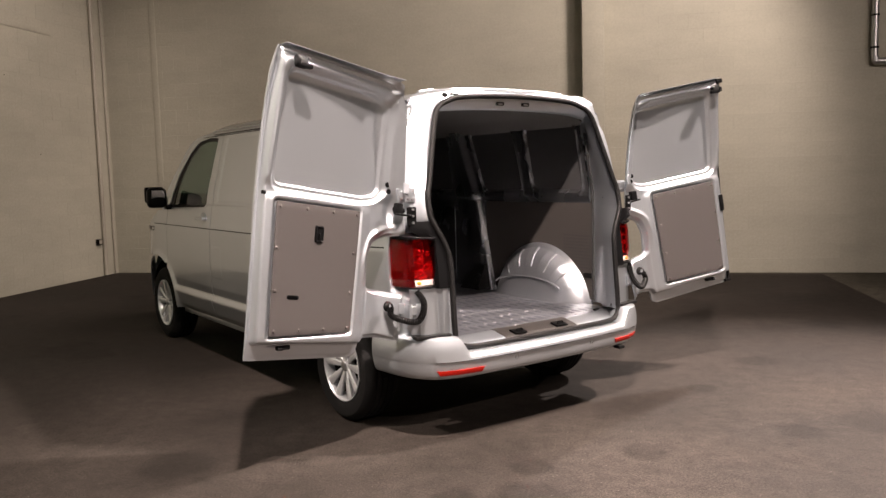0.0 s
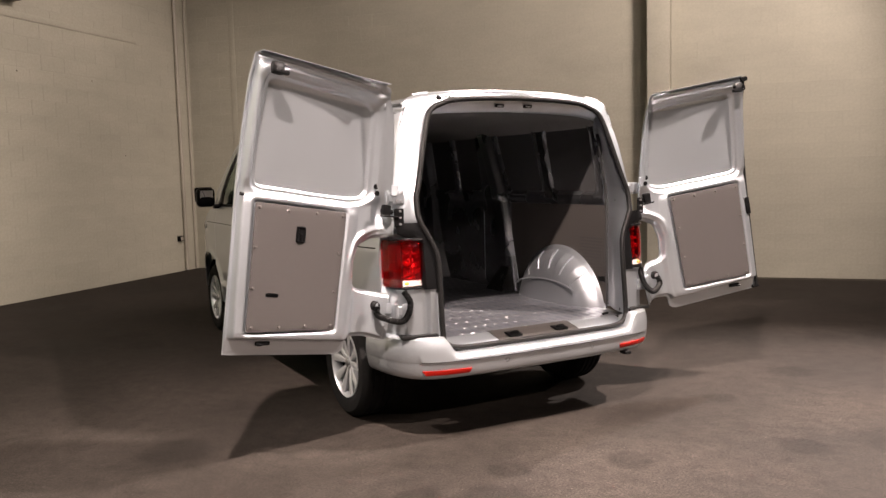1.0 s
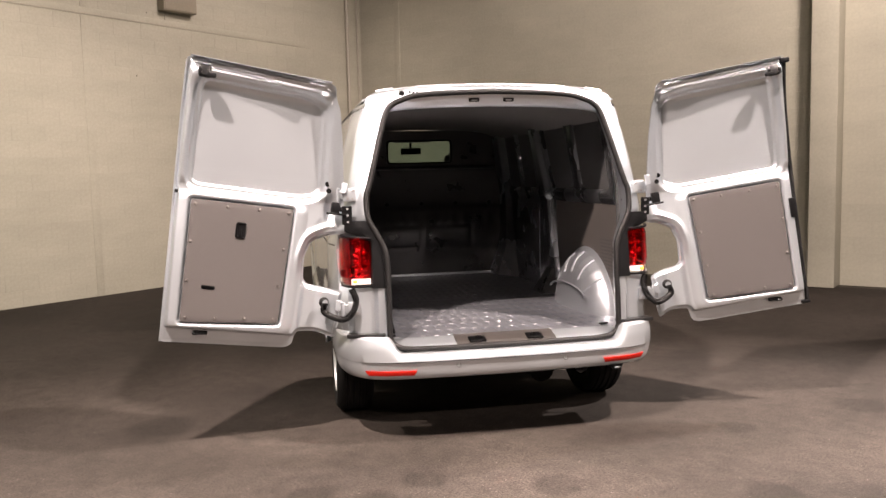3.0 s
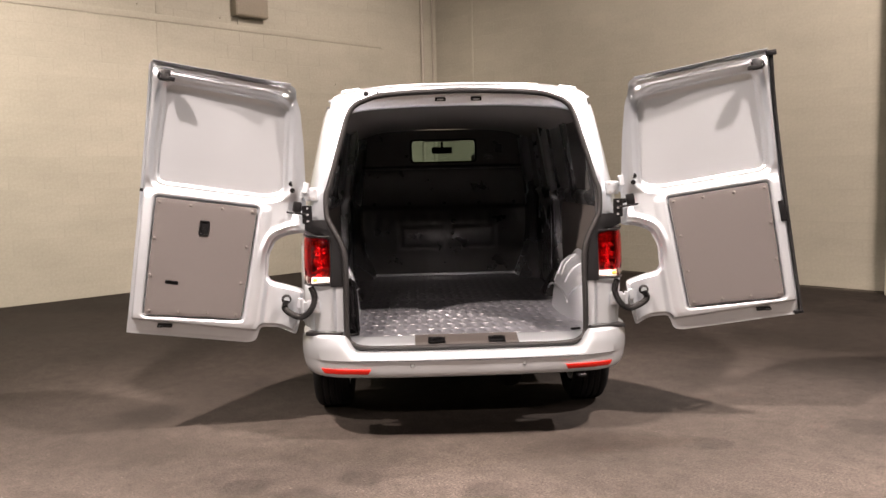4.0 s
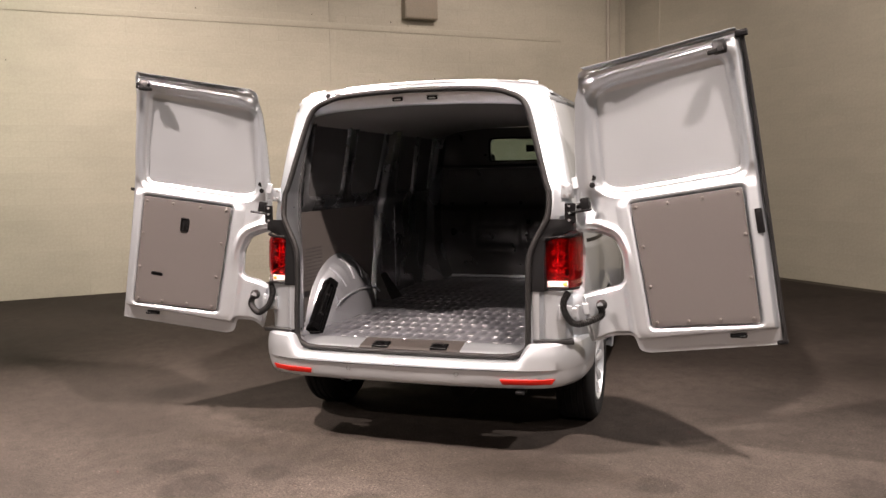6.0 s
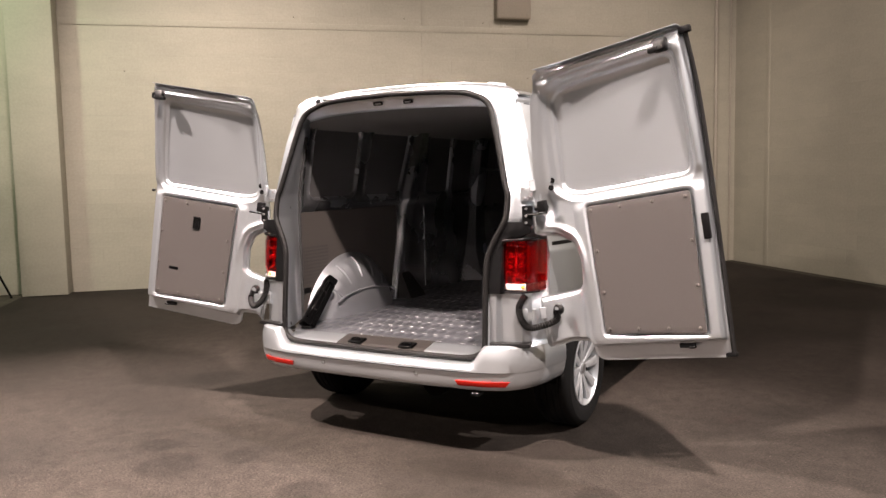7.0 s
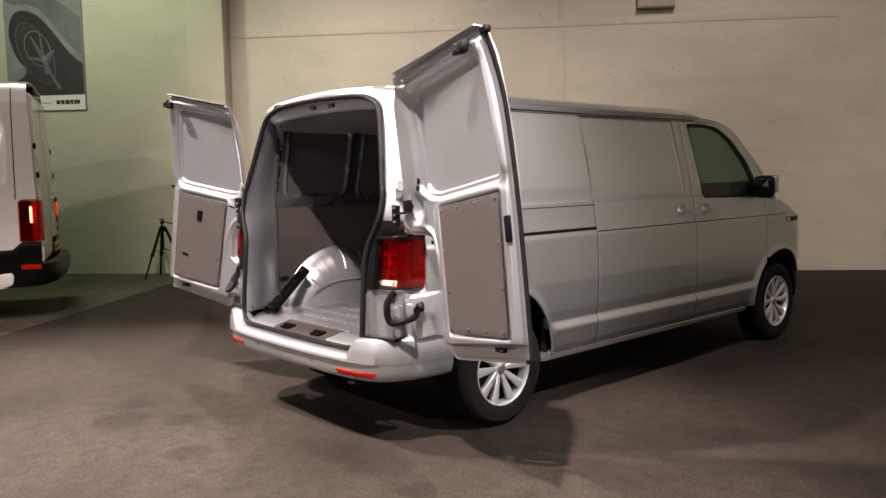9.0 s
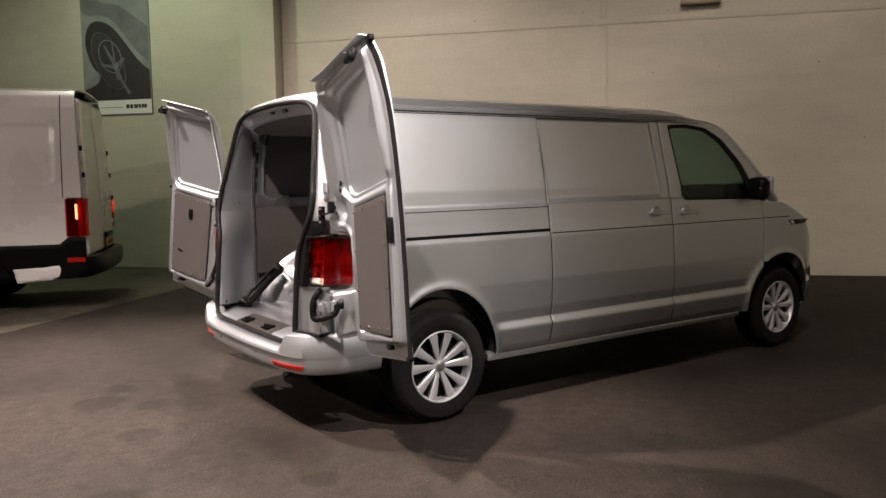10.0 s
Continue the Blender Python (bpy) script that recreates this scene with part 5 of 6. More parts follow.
            ribs = sum(math.exp(-((t - c) / 2.2) ** 2) for c in (40, 62, 84, 106, 128, 150)) * math.exp(-((f - 0.88) / 0.12) ** 2)
            groove = math.exp(-((t - 0) / 500) ** 2)
            row.append((s * (x - 0.007 * ribs), yc + (0.47 * rr) * math.cos(radians(t)), zc + (0.46 * rr) * math.sin(radians(t)) + 0.004 * ribs))
        rows.append(row)
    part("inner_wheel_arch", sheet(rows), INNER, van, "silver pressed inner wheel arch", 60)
    for t in (48, 70, 92, 114, 136):
        rib = []
        for x, f in ((0.772, 0.985), (0.745, 0.945), (0.715, 0.885), (0.694, 0.80), (0.678, 0.71)):
            rib.append((s * (x - 0.003), yc + 0.47 * f * math.cos(radians(t + 10 * (1 - f))), zc + 0.46 * f * math.sin(radians(t + 10 * (1 - f))) + 0.002))
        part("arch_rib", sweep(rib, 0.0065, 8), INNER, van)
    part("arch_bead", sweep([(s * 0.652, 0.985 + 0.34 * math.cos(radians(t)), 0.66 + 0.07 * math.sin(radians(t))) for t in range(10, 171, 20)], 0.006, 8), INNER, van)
    # lashing ring by the door
    part("lashing_ring", box(0.06, 0.02, 0.012, (s * 0.63, 0.29, 0.58), 0.004, 1, turn=(0, 0, 20)), BLACK, van)

# headliner
rows = []
for y in np.linspace(0.45, 3.0, 14):
    rows.append([(x, y, 1.872 - 0.012 * (x / 0.4) ** 2 - 0.05 * max(0, (abs(x) - 0.5) / 0.22) ** 2 - 0.012 * math.exp(-((y - 1.8) / 0.02) ** 2)) for x in np.linspace(-0.73, 0.73, 31)])
part("headliner", thicken(sheet(rows), -0.01), LINER, van, "grey fabric headliner", 60)
part("header_edge", box(1.1, 0.02, 0.008, (0, 0.455, 1.862), 0.003, 1), LINER, van)

# bulkhead with its window
W_OPEN = round_poly(rect(-0.275, 1.588, 0.285, 1.772), 0.03)


def bulk_relief(u, v, d):
    h = 0.05 * step(1.55, 1.515, v) + 0.02 * step(1.20, 1.165, v)
    h = h + 0.07 * np.exp(-((v - 0.98) / 0.20) ** 2) * step(0.75, 0.35, np.abs(u))
    h = h + 0.006 * np.sin(u * 55) * np.exp(-((v - 1.08) / 0.05) ** 2)
    for c in (-0.2, 0.25):
        sd = np.maximum(np.abs(u - c) - 0.19, np.abs(v - 0.93) - 0.10)
        h = h - 0.008 * np.exp(-(sd / 0.012) ** 2)
    return h


bm = relief([(-0.80, 0.56), (0.80, 0.56), (0.80, 1.28), (0.715, 1.76), (0.67, 1.83), (0.4, 1.868), (-0.4, 1.868), (-0.67, 1.83), (-0.715, 1.76), (-0.80, 1.28)], 0.016, bulk_relief, lambda u, v, h: np.stack([u, 3.02 - h, v], 1), [W_OPEN], 0.02)
bulk = part("bulkhead", bm, BULK, van, "black bulkhead with a small window", 45)
part("bulkhead_rim", relief([(x * 1.06, 1.68 + (z - 1.68) * 1.14) for x, z in W_OPEN], 0.008, lambda u, v, d: 0 * u, lambda u, v, h: np.stack([u, 3.012 - h, v], 1), [W_OPEN], 0.012), BLACK, bulk)
part("bulkhead_pane", relief(W_OPEN, 0.04, lambda u, v, d: 0 * u, lambda u, v, h: np.stack([u, 3.02 - h, v], 1), (), 0.004), CLEAR_GLASS, bulk, "clear bulkhead window").visible_shadow = False
part("bulkhead_ledge", box(1.42, 0.03, 0.014, (0, 2.955, 1.528), 0.006, 2), BULK, bulk)
for x in (-0.62, -0.31, 0.0, 0.31, 0.62):
    part("bulkhead_bolt", lathe([(-0.008, 0.0), (-0.008, 0.008), (-0.002, 0.018), (0.01, 0.019)], 16, "y", (x, 2.955, 1.215)), BLACK, bulk)
part("bulkhead_foot_rail", box(1.3, 0.03, 0.02, (0, 2.93, 0.585), 0.006, 2), INNER, bulk)

# cab behind the bulkhead
part("cab_floor", box(1.7, 1.5, 0.05, (0, 3.75, 0.55), 0.01, 1), DARK, van)
part("dashboard", box(1.55, 0.45, 0.46, (0, 4.16, 1.07), 0.08, 3), DARK, van)
for x in (-0.42, 0.40):
    seat = part("cab_seat", box(0.48, 0.16, 0.62, (x, 3.22, 1.12), 0.06, 3), SEAT, van, "dark fabric cab seat")
    part("headrest", box(0.27, 0.10, 0.19, (x, 3.20, 1.56), 0.045, 3), SEAT, seat)
    part("seat_base", box(0.50, 0.52, 0.18, (x, 3.46, 0.82), 0.06, 3), SEAT, seat)
wheel_ring = lathe([(0.0, 0.175), (0.012, 0.187), (0.0, 0.199), (-0.012, 0.187)], 36, "y", close=True)
part("steering_wheel", wheel_ring, BLACK, van, at=pose(-0.40, 3.80, 1.16, -25, 0, 0))
mir = part("rear_view_mirror", box(0.20, 0.03, 0.065, (0.015, 3.60, 1.705), 0.014, 3), BLACK, van, "black rear-view mirror behind the windscreen")
part("mirror_stem", rod((0.015, 3.60, 1.73), (0.015, 3.60, 1.86), 0.012, 10), BLACK, mir)
part("roof_console", box(0.34, 0.10, 0.03, (0.015, 3.52, 1.80), 0.01, 2), BLACK, van)

# jack clipped to the left wheel arch
def jack(at):
    """A folded black scissor jack in its holder, leaning on the wheel arch."""
    j = empty("car_jack", at)
    tagged(j, "black folded car jack strapped to the inner wheel arch", "jack")
    rail = box(0.085, 0.075, 0.40, (0, 0, 0.20), 0.012, 2)
    box(0.10, 0.03, 0.30, (0, -0.03, 0.19), 0.008, 2, rail)
    part("arm", rail, JACK, j)
    part("screw_rod", rod((0.055, 0.02, 0.0), (0.055, 0.02, 0.43), 0.011, 10), JACK, j)
    part("foot", box(0.10, 0.11, 0.05, (0.0, 0.0, 0.015), 0.012, 2), JACK, j)
    part("head", box(0.12, 0.09, 0.06, (0.01, 0.005, 0.41), 0.016, 2), JACK, j)
    part("second_arm", box(0.035, 0.04, 0.36, (0.045, 0.03, 0.20), 0.008, 2), JACK, j)
    part("crank", sweep([(0.06, -0.02, 0.40), (0.068, -0.03, 0.30), (0.062, -0.03, 0.16), (0.05, -0.035, 0.10)], 0.007, 8), BLACK, j)
    for z in (0.13, 0.30):
        part("strap", box(0.095, 0.085, 0.016, (0.004, 0.0, z), 0.004, 1), RUBBER, j)
    return j


jack(look((-0.645, 0.315, 0.585), (-0.685, 0.645, 0.86)) @ pose(0, 0, 0, 180, 0, 35) @ Matrix.Diagonal((0.62, 0.80, 0.88, 1)))

# ---- rear doors, swung flat out beside the body ----
DOOR = [(-0.385, 0.93), (-0.378, 0.98), (-0.345, 0.998), (-0.02, 1.002), (0.36, 1.008), (0.374, 0.996), (0.364, 0.71), (0.348, 0.25), (0.330, -0.442), (0.03, -0.438), (-0.31, -0.434), (-0.352, -0.418), (-0.366, -0.337), (-0.47, -0.329), (-0.56, -0.35), (-0.57, -0.25), (-0.572, -0.09), (-0.40, -0.075), (-0.372, -0.06), (-0.362, 0.07), (-0.39, 0.158), (-0.465, 0.20), (-0.545, 0.222), (-0.511, 0.42), (-0.457, 0.70), (-0.415, 0.87)]
DOOR = round_poly(DOOR, 0.022, 4)
DOOR_WIN = round_poly([(-0.345, 0.875), (-0.392, 0.425), (-0.3, 0.395), (0.272, 0.388), (0.286, 0.60), (0.280, 0.914), (-0.26, 0.908)], 0.045)
DOOR_PANEL = round_poly([(-0.262, 0.318), (-0.250, -0.300), (0.253, -0.325), (0.266, 0.308)], 0.012, 4)


def door_skin(u, v):
    hinge = np.interp(v, [-0.35, 0.2, 0.41, 0.69, 0.87, 0.94, 1.0], [-0.565, -0.545, -0.511, -0.457, -0.415, -0.392, -0.382])
    wrap = 0.10 * np.clip(1 - (u - hinge) / 0.125, 0, 1.0) ** 2
    lean = np.clip((v - 0.88) / 0.12, 0, 1.1) ** 1.3 * (0.03 + 0.06 * np.clip((0.37 - u) / 0.73, 0, 1.1))
    return -0.052 + 0.085 * np.clip((v - 0.3) / 0.7, 0, 1.1) ** 1.6 + np.sqrt(lean ** 2 + wrap ** 2) - 0.012 * np.clip((-0.33 - v) / 0.1, 0, 1)


def door_inner(u, v, d):
    P = np.stack([u, v], 1)
    win = dist(P, DOOR_WIN)[0]
    pan = dist(P, DOOR_PANEL)[0]
    low = 1 - step(-0.350, -0.366, v)
    # the pressed frame stands behind a flat outer flange, wider along the top and foot
    top = step(0.030, 0.064, 1.0 + 0.02 * u - v)
    hinge = np.interp(v, [-0.35, 0.2, 0.41, 0.69, 0.87, 0.94, 1.0], [-0.565, -0.545, -0.511, -0.457, -0.415, -0.392, -0.382])
    side = step(0.105, 0.03, u - hinge) * step(0.20, 0.24, v)
    lift = 0.05 * (step(0.012, 0.022, d) * (1 - side) + (0.45 - 0.15 * step(0.03, 0.0, d)) * side) * (0.45 + 0.55 * top) * (0.05 + 0.95 * low)
    # two steps down to the window skin, with a narrow ledge between
    lift = lift * (1 + 0.30 * step(0.36, 0.60, v)) * (1 - 0.42 * step(0.046, 0.018, win) - 0.36 * step(0.004, -0.004, win)) * (1 - 0.35 * step(0.90, 1.0, v))
    # the upper frame is rounded like a tube, the lower one less
    tube = np.sin(np.pi * np.clip(win / 0.12, 0, 1)) * step(0.0, 0.006, win) * step(0.37, 0.42, v)
    rim = np.sin(np.pi * np.clip(pan / 0.085, 0, 1)) * step(0.0, 0.006, pan) * step(0.36, 0.30, v)
    lift = lift * (0.80 + 0.30 * tube + 0.18 * rim + 0.10 * step(0.0, -0.006, win))
    # a rolled bead round the opening
    up = step(0.2, 0.35, v)
    lift = lift + 0.0010 * np.exp(-((win - 0.046) / 0.008) ** 2) * up
    # panel seat, with a raised lip round it
    lift = lift + 0.004 * np.exp(-((pan - 0.022) / 0.012) ** 2) * low
    lift = lift - 0.006 * step(0.012, 0.004, pan)
    # hinge side: a hollow round the check strap, and a flat ear below the lamp cut-out
    lift = lift - 0.026 * np.exp(-(((u + 0.475) / 0.035) ** 2 + ((v - 0.35) / 0.07) ** 2))
    ear = step(-0.345, -0.385, u) * step(-0.06, -0.09, v)
    lift = lift * (1 - 0.45 * ear)
    fold = step(-0.27, -0.33, u) * step(0.34, 0.25, v) * step(-0.05, 0.06, v)
    lift = lift + 0.012 * fold * np.exp(-((d - 0.050) / 0.014) ** 2)
    return door_skin(u, v) + lift


def rear_door(s, c, u, v, n):
    """One door; s is 1 for the right and -1 for the left. Its frame lies in the middle of the lining board."""
    at = Matrix(((s * u[0], v[0], n[0], c[0]), (s * u[1], v[1], n[1], c[1]), (s * u[2], v[2], n[2], c[2]), (0, 0, 0, 1)))
    # orthonormal turn
    q = at.to_3x3()
    z = q.col[2].normalized()
    y = (q.col[1] - z * q.col[1].dot(z)).normalized()
    x = y.cross(z)
    at = Matrix(((x[0], y[0], z[0], c[0]), (x[1], y[1], z[1], c[1]), (x[2], y[2], z[2], c[2]), (0, 0, 0, 1)))
    # the grid leans with the free edge, so that the pressing runs clean along it
    lean = 0.0306
    shape = [(0.3425 if a - lean * b > 0.334 else a - lean * b, b) for a, b in DOOR]
    bm = relief(shape, 0.0046, lambda a, b, d: door_inner(a + lean * b, b, d), lambda a, b, h: np.stack([s * (a + lean * b), b, h], 1), (), 0.012)
    door = part("rear_door", bm, SILVER, van, "open silver rear door with a grey lining board", 80, at)
    skin = relief(DOOR, 0.02, lambda a, b, d: door_skin(a, b) - 0.010 + 0.010 * step(0.012, 0.0, d), lambda a, b, h: np.stack([s * a, b, h], 1))
    part("outer_skin", skin, SILVER, door)
    board = relief(DOOR_PANEL, 0.02, lambda a, b, d: 0.0045 - 0.0025 * step(0.004, 0.0, d), lambda a, b, h: np.stack([s * a, b, h], 1), (), 0.004)
    part("lining_board", board, BOARD, door, "grey-brown hardboard lining", 30)
    first = None
    spots = [(-0.238, 0.296), (-0.08, 0.292), (0.085, 0.288), (0.245, 0.284), (-0.232, 0.10), (0.248, 0.09), (-0.227, -0.10), (0.243, -0.11), (-0.222, -0.278), (-0.07, -0.285), (0.08, -0.293), (0.228, -0.30)]
    for a, b in spots:
        m = Matrix.Translation((s * a, b, 0.005))
        if first is None:
            first = part("screw", lathe([(0.0, 0.0075), (0.003, 0.0085), (0.006, 0.006), (0.007, 0.0)], 14, "z"), SCREW, door, at=m)
        else:
            again(first, door, m)
    # upper latch: black case with a hooked pawl on two bolts
    latch = box(0.060, 0.058, 0.036, (s * 0.288, 0.936, 0.126), 0.010, 2, turn=(-15, 0, 0))
    box(0.046, 0.022, 0.028, (s * 0.258, 0.920, 0.138), 0.006, 2, latch)
    box(0.016, 0.034, 0.024, (s * 0.314, 0.930, 0.142), 0.006, 2, latch)
    lo = part("upper_latch", latch, BLACK, door, "black upper door latch")
    for a, b in ((0.31, 0.925), (0.255, 0.955)):
        part("latch_bolt", rod((s * a, b, 0.12), (s * a, b, 0.152), 0.005, 8), STEEL, lo)
    low = box(0.075, 0.022, 0.02, (s * 0.14, -0.378, -0.030), 0.006, 2, turn=(0, 0, s * -4))
    box(0.03, 0.012, 0.028, (s * 0.165, -0.385, -0.024), 0.004, 1, low)
    part("lower_latch", low, BLACK, door, "black lower door latch")
    # holes and check strap case at the hinge side
    for a, b in ((-0.425, 0.478), (-0.436, 0.443)):
        h = float(door_inner(np.array([a]), np.array([b]), np.array([0.05]))[0])
        part("frame_hole", rod((s * a, b, h - 0.004), (s * a, b, h + 0.004), 0.014, 16), BLACK, door)
    strap = box(0.048, 0.062, 0.034, (s * -0.470, 0.355, 0.066), 0.010, 2)
    rod((s * -0.52, 0.352, 0.055), (s * -0.45, 0.352, 0.055), 0.014, 12, strap)
    part("check_strap_case", strap, BLACK, door)
    # hinge leaves on the door
    for b in (0.465, -0.17):
        h = float(door_inner(np.array([-0.535 if b > 0 else -0.565]), np.array([b]), np.array([0.01]))[0])
        leaf = box(0.035, 0.06, 0.012, (s * (-0.50 if b > 0 else -0.555), b, h + 0.012), 0.004, 1, turn=(0, s * 25, 0))
        part("hinge_leaf", leaf, SILVER, door)
    crest = [Vector((s * a, b, float(door_inner(np.array([a]), np.array([b]), np.array([0.0]))[0]))) for a, b in ((-0.345, 0.998), (-0.18, 1.0), (-0.02, 1.002), (0.17, 1.005), (0.36, 1.008))]
    # the top edge turns over towards the inside, where it meets the roof
    lip_rows = [[p + Vector((0, dy, dz)) for p in crest] for dy, dz in ((-0.002, -0.006), (0.001, 0.012), (0.003, 0.030), (0.001, 0.044))]
    part("top_flange", thicken(sheet(lip_rows), 0.003), SILVER, door)
    # pressed bright ribs at the upper corner
    for a, b, ang in ((-0.352, 0.962, 20), (-0.375, 0.905, -75)):
        h = float(door_inner(np.array([a]), np.array([b]), np.array([0.015]))[0])
        part("corner_rib", box(0.035, 0.009, 0.006, (s * a, b, h + 0.001), 0.003, 2, turn=(0, 0, s * ang)), SILVER, door)
    # rubber along the foot of the window pressing
    if s > 0:
        edge = [(0.374, 0.99), (0.365, 0.71), (0.350, 0.25), (0.332, -0.435)]
        strip = [Vector((s * (a + 0.004), b, float(door_skin(np.array([a]), np.array([b]))[0]) + 0.008)) for a, b in edge]
        part("edge_seal", sweep(strip, 0.011, 8), RUBBER, door, "black rubber seal along the door edge")
        part("seal_block", box(0.055, 0.03, 0.03, (0.378, 0.985, 0.065), 0.008, 2), BLACK, door)
        part("seal_foot", box(0.05, 0.02, 0.03, (0.325, -0.43, -0.06), 0.006, 2), BLACK, door)
        grip = box(0.032, 0.115, 0.02, (0.318, 0.142, -0.004), 0.005, 2)
        g = part("edge_handle", grip, BLACK, door, "black door edge handle")
    else:
        # recessed handle and slot in the board
        h = relief(round_poly(rect(-0.025, 0.132, 0.029, 0.216), 0.012), 0.004, lambda a, b, d: 0.009 * step(0, 0.004, d) - 0.006 * step(0.009, 0.013, d), lambda a, b, q: np.stack([s * a, b, q + 0.004], 1), (), 0.004)
        rel = part("inner_release", h, BLACK, door, "black inner door release")
        part("release_lever", box(0.012, 0.035, 0.008, (s * 0.002, 0.16, 0.012), 0.003, 2), BLACK, rel)
        slot = relief(round_poly(rect(0.098, -0.148, 0.168, -0.128), 0.0095), 0.004, lambda a, b, d: 0 * a, lambda a, b, q: np.stack([s * a, b, q + 0.0062], 1), (), 0.002)
        part("board_slot", slot, JACK, door)
        part("edge_pin", rod((s * 0.335, 0.335, 0.0), (s * 0.352, 0.335, 0.0), 0.009, 10), BLACK, door)
        flange = [Vector((s * a, b, float(door_skin(np.array([a]), np.array([b]))[0]))) for a, b in ((0.374, 0.99), (0.364, 0.71), (0.348, 0.25), (0.330, -0.44))]
        part("edge_flange", sweep(flange, 0.005, 6), SILVER, door)
    return door, at


door_r, at_r = rear_door(1, (1.452, 0.176, 1.038), (0.962, -0.213, 0.168), (-0.160, 0.057, 0.985), (-0.22, -0.975, 0.02))
door_l, at_l = rear_door(-1, (-1.437, 0.194, 1.034), (-0.962, -0.213, 0.168), (0.160, 0.057, 0.985), (0.22, -0.975, 0.02))

# corrugated wiring hose from body to each door
for s, at in ((1, at_r), (-1, at_l)):
    end = at @ Vector((s * -0.482, -0.165, 0.045))
    stem = at @ Vector((s * -0.485, -0.215, 0.055))
    a = Vector((s * 0.845, 0.20, 0.865))
    path = [a, Vector((s * 0.825, 0.165, 0.81)), Vector((s * 0.85, 0.145, 0.745)), Vector((s * 0.905, 0.14, 0.715)), stem.lerp(end, 0.1) + Vector((0, -0.02, 0)), end + Vector((0, -0.01, 0))]
    part("wiring_hose", sweep(path, 0.0145, 10, ribs=0.004), RUBBER, van, "black corrugated wiring hose", 30)
    part("hose_grommet", lathe([(0.0, 0.028), (0.012, 0.026), (0.02, 0.018), (0.03, 0.016)], 18, "z"), RUBBER, van, at=at @ Matrix.Translation((s * -0.482, -0.160, 0.025)))

# ---- the white van that stands tail-on at the edge of the floor covering: x across from its near side, y ahead ----
white_van = empty("white_van", pose(-4.95, -0.05, 0, 0, 0, 159.8))
tagged(white_van, "tall white van with black lower cladding parked on the bare concrete", "van")
WV_LEN, WV_W = 5.8, 2.04


def wv_x(z):
    """How far the side leans in at a height."""
    return np.interp(z, [0.4, 0.8, 1.3, 1.9, 2.3, 2.45, 2.54], [0.02, 0.0, 0.0, 0.05, 0.11, 0.17, 0.30])


wv_stamp = [round_poly(rect(0.17 + 1.55 * k, 1.46, 0.17 + 1.55 * k + 1.42, 2.12), 0.08) for k in range(3)]
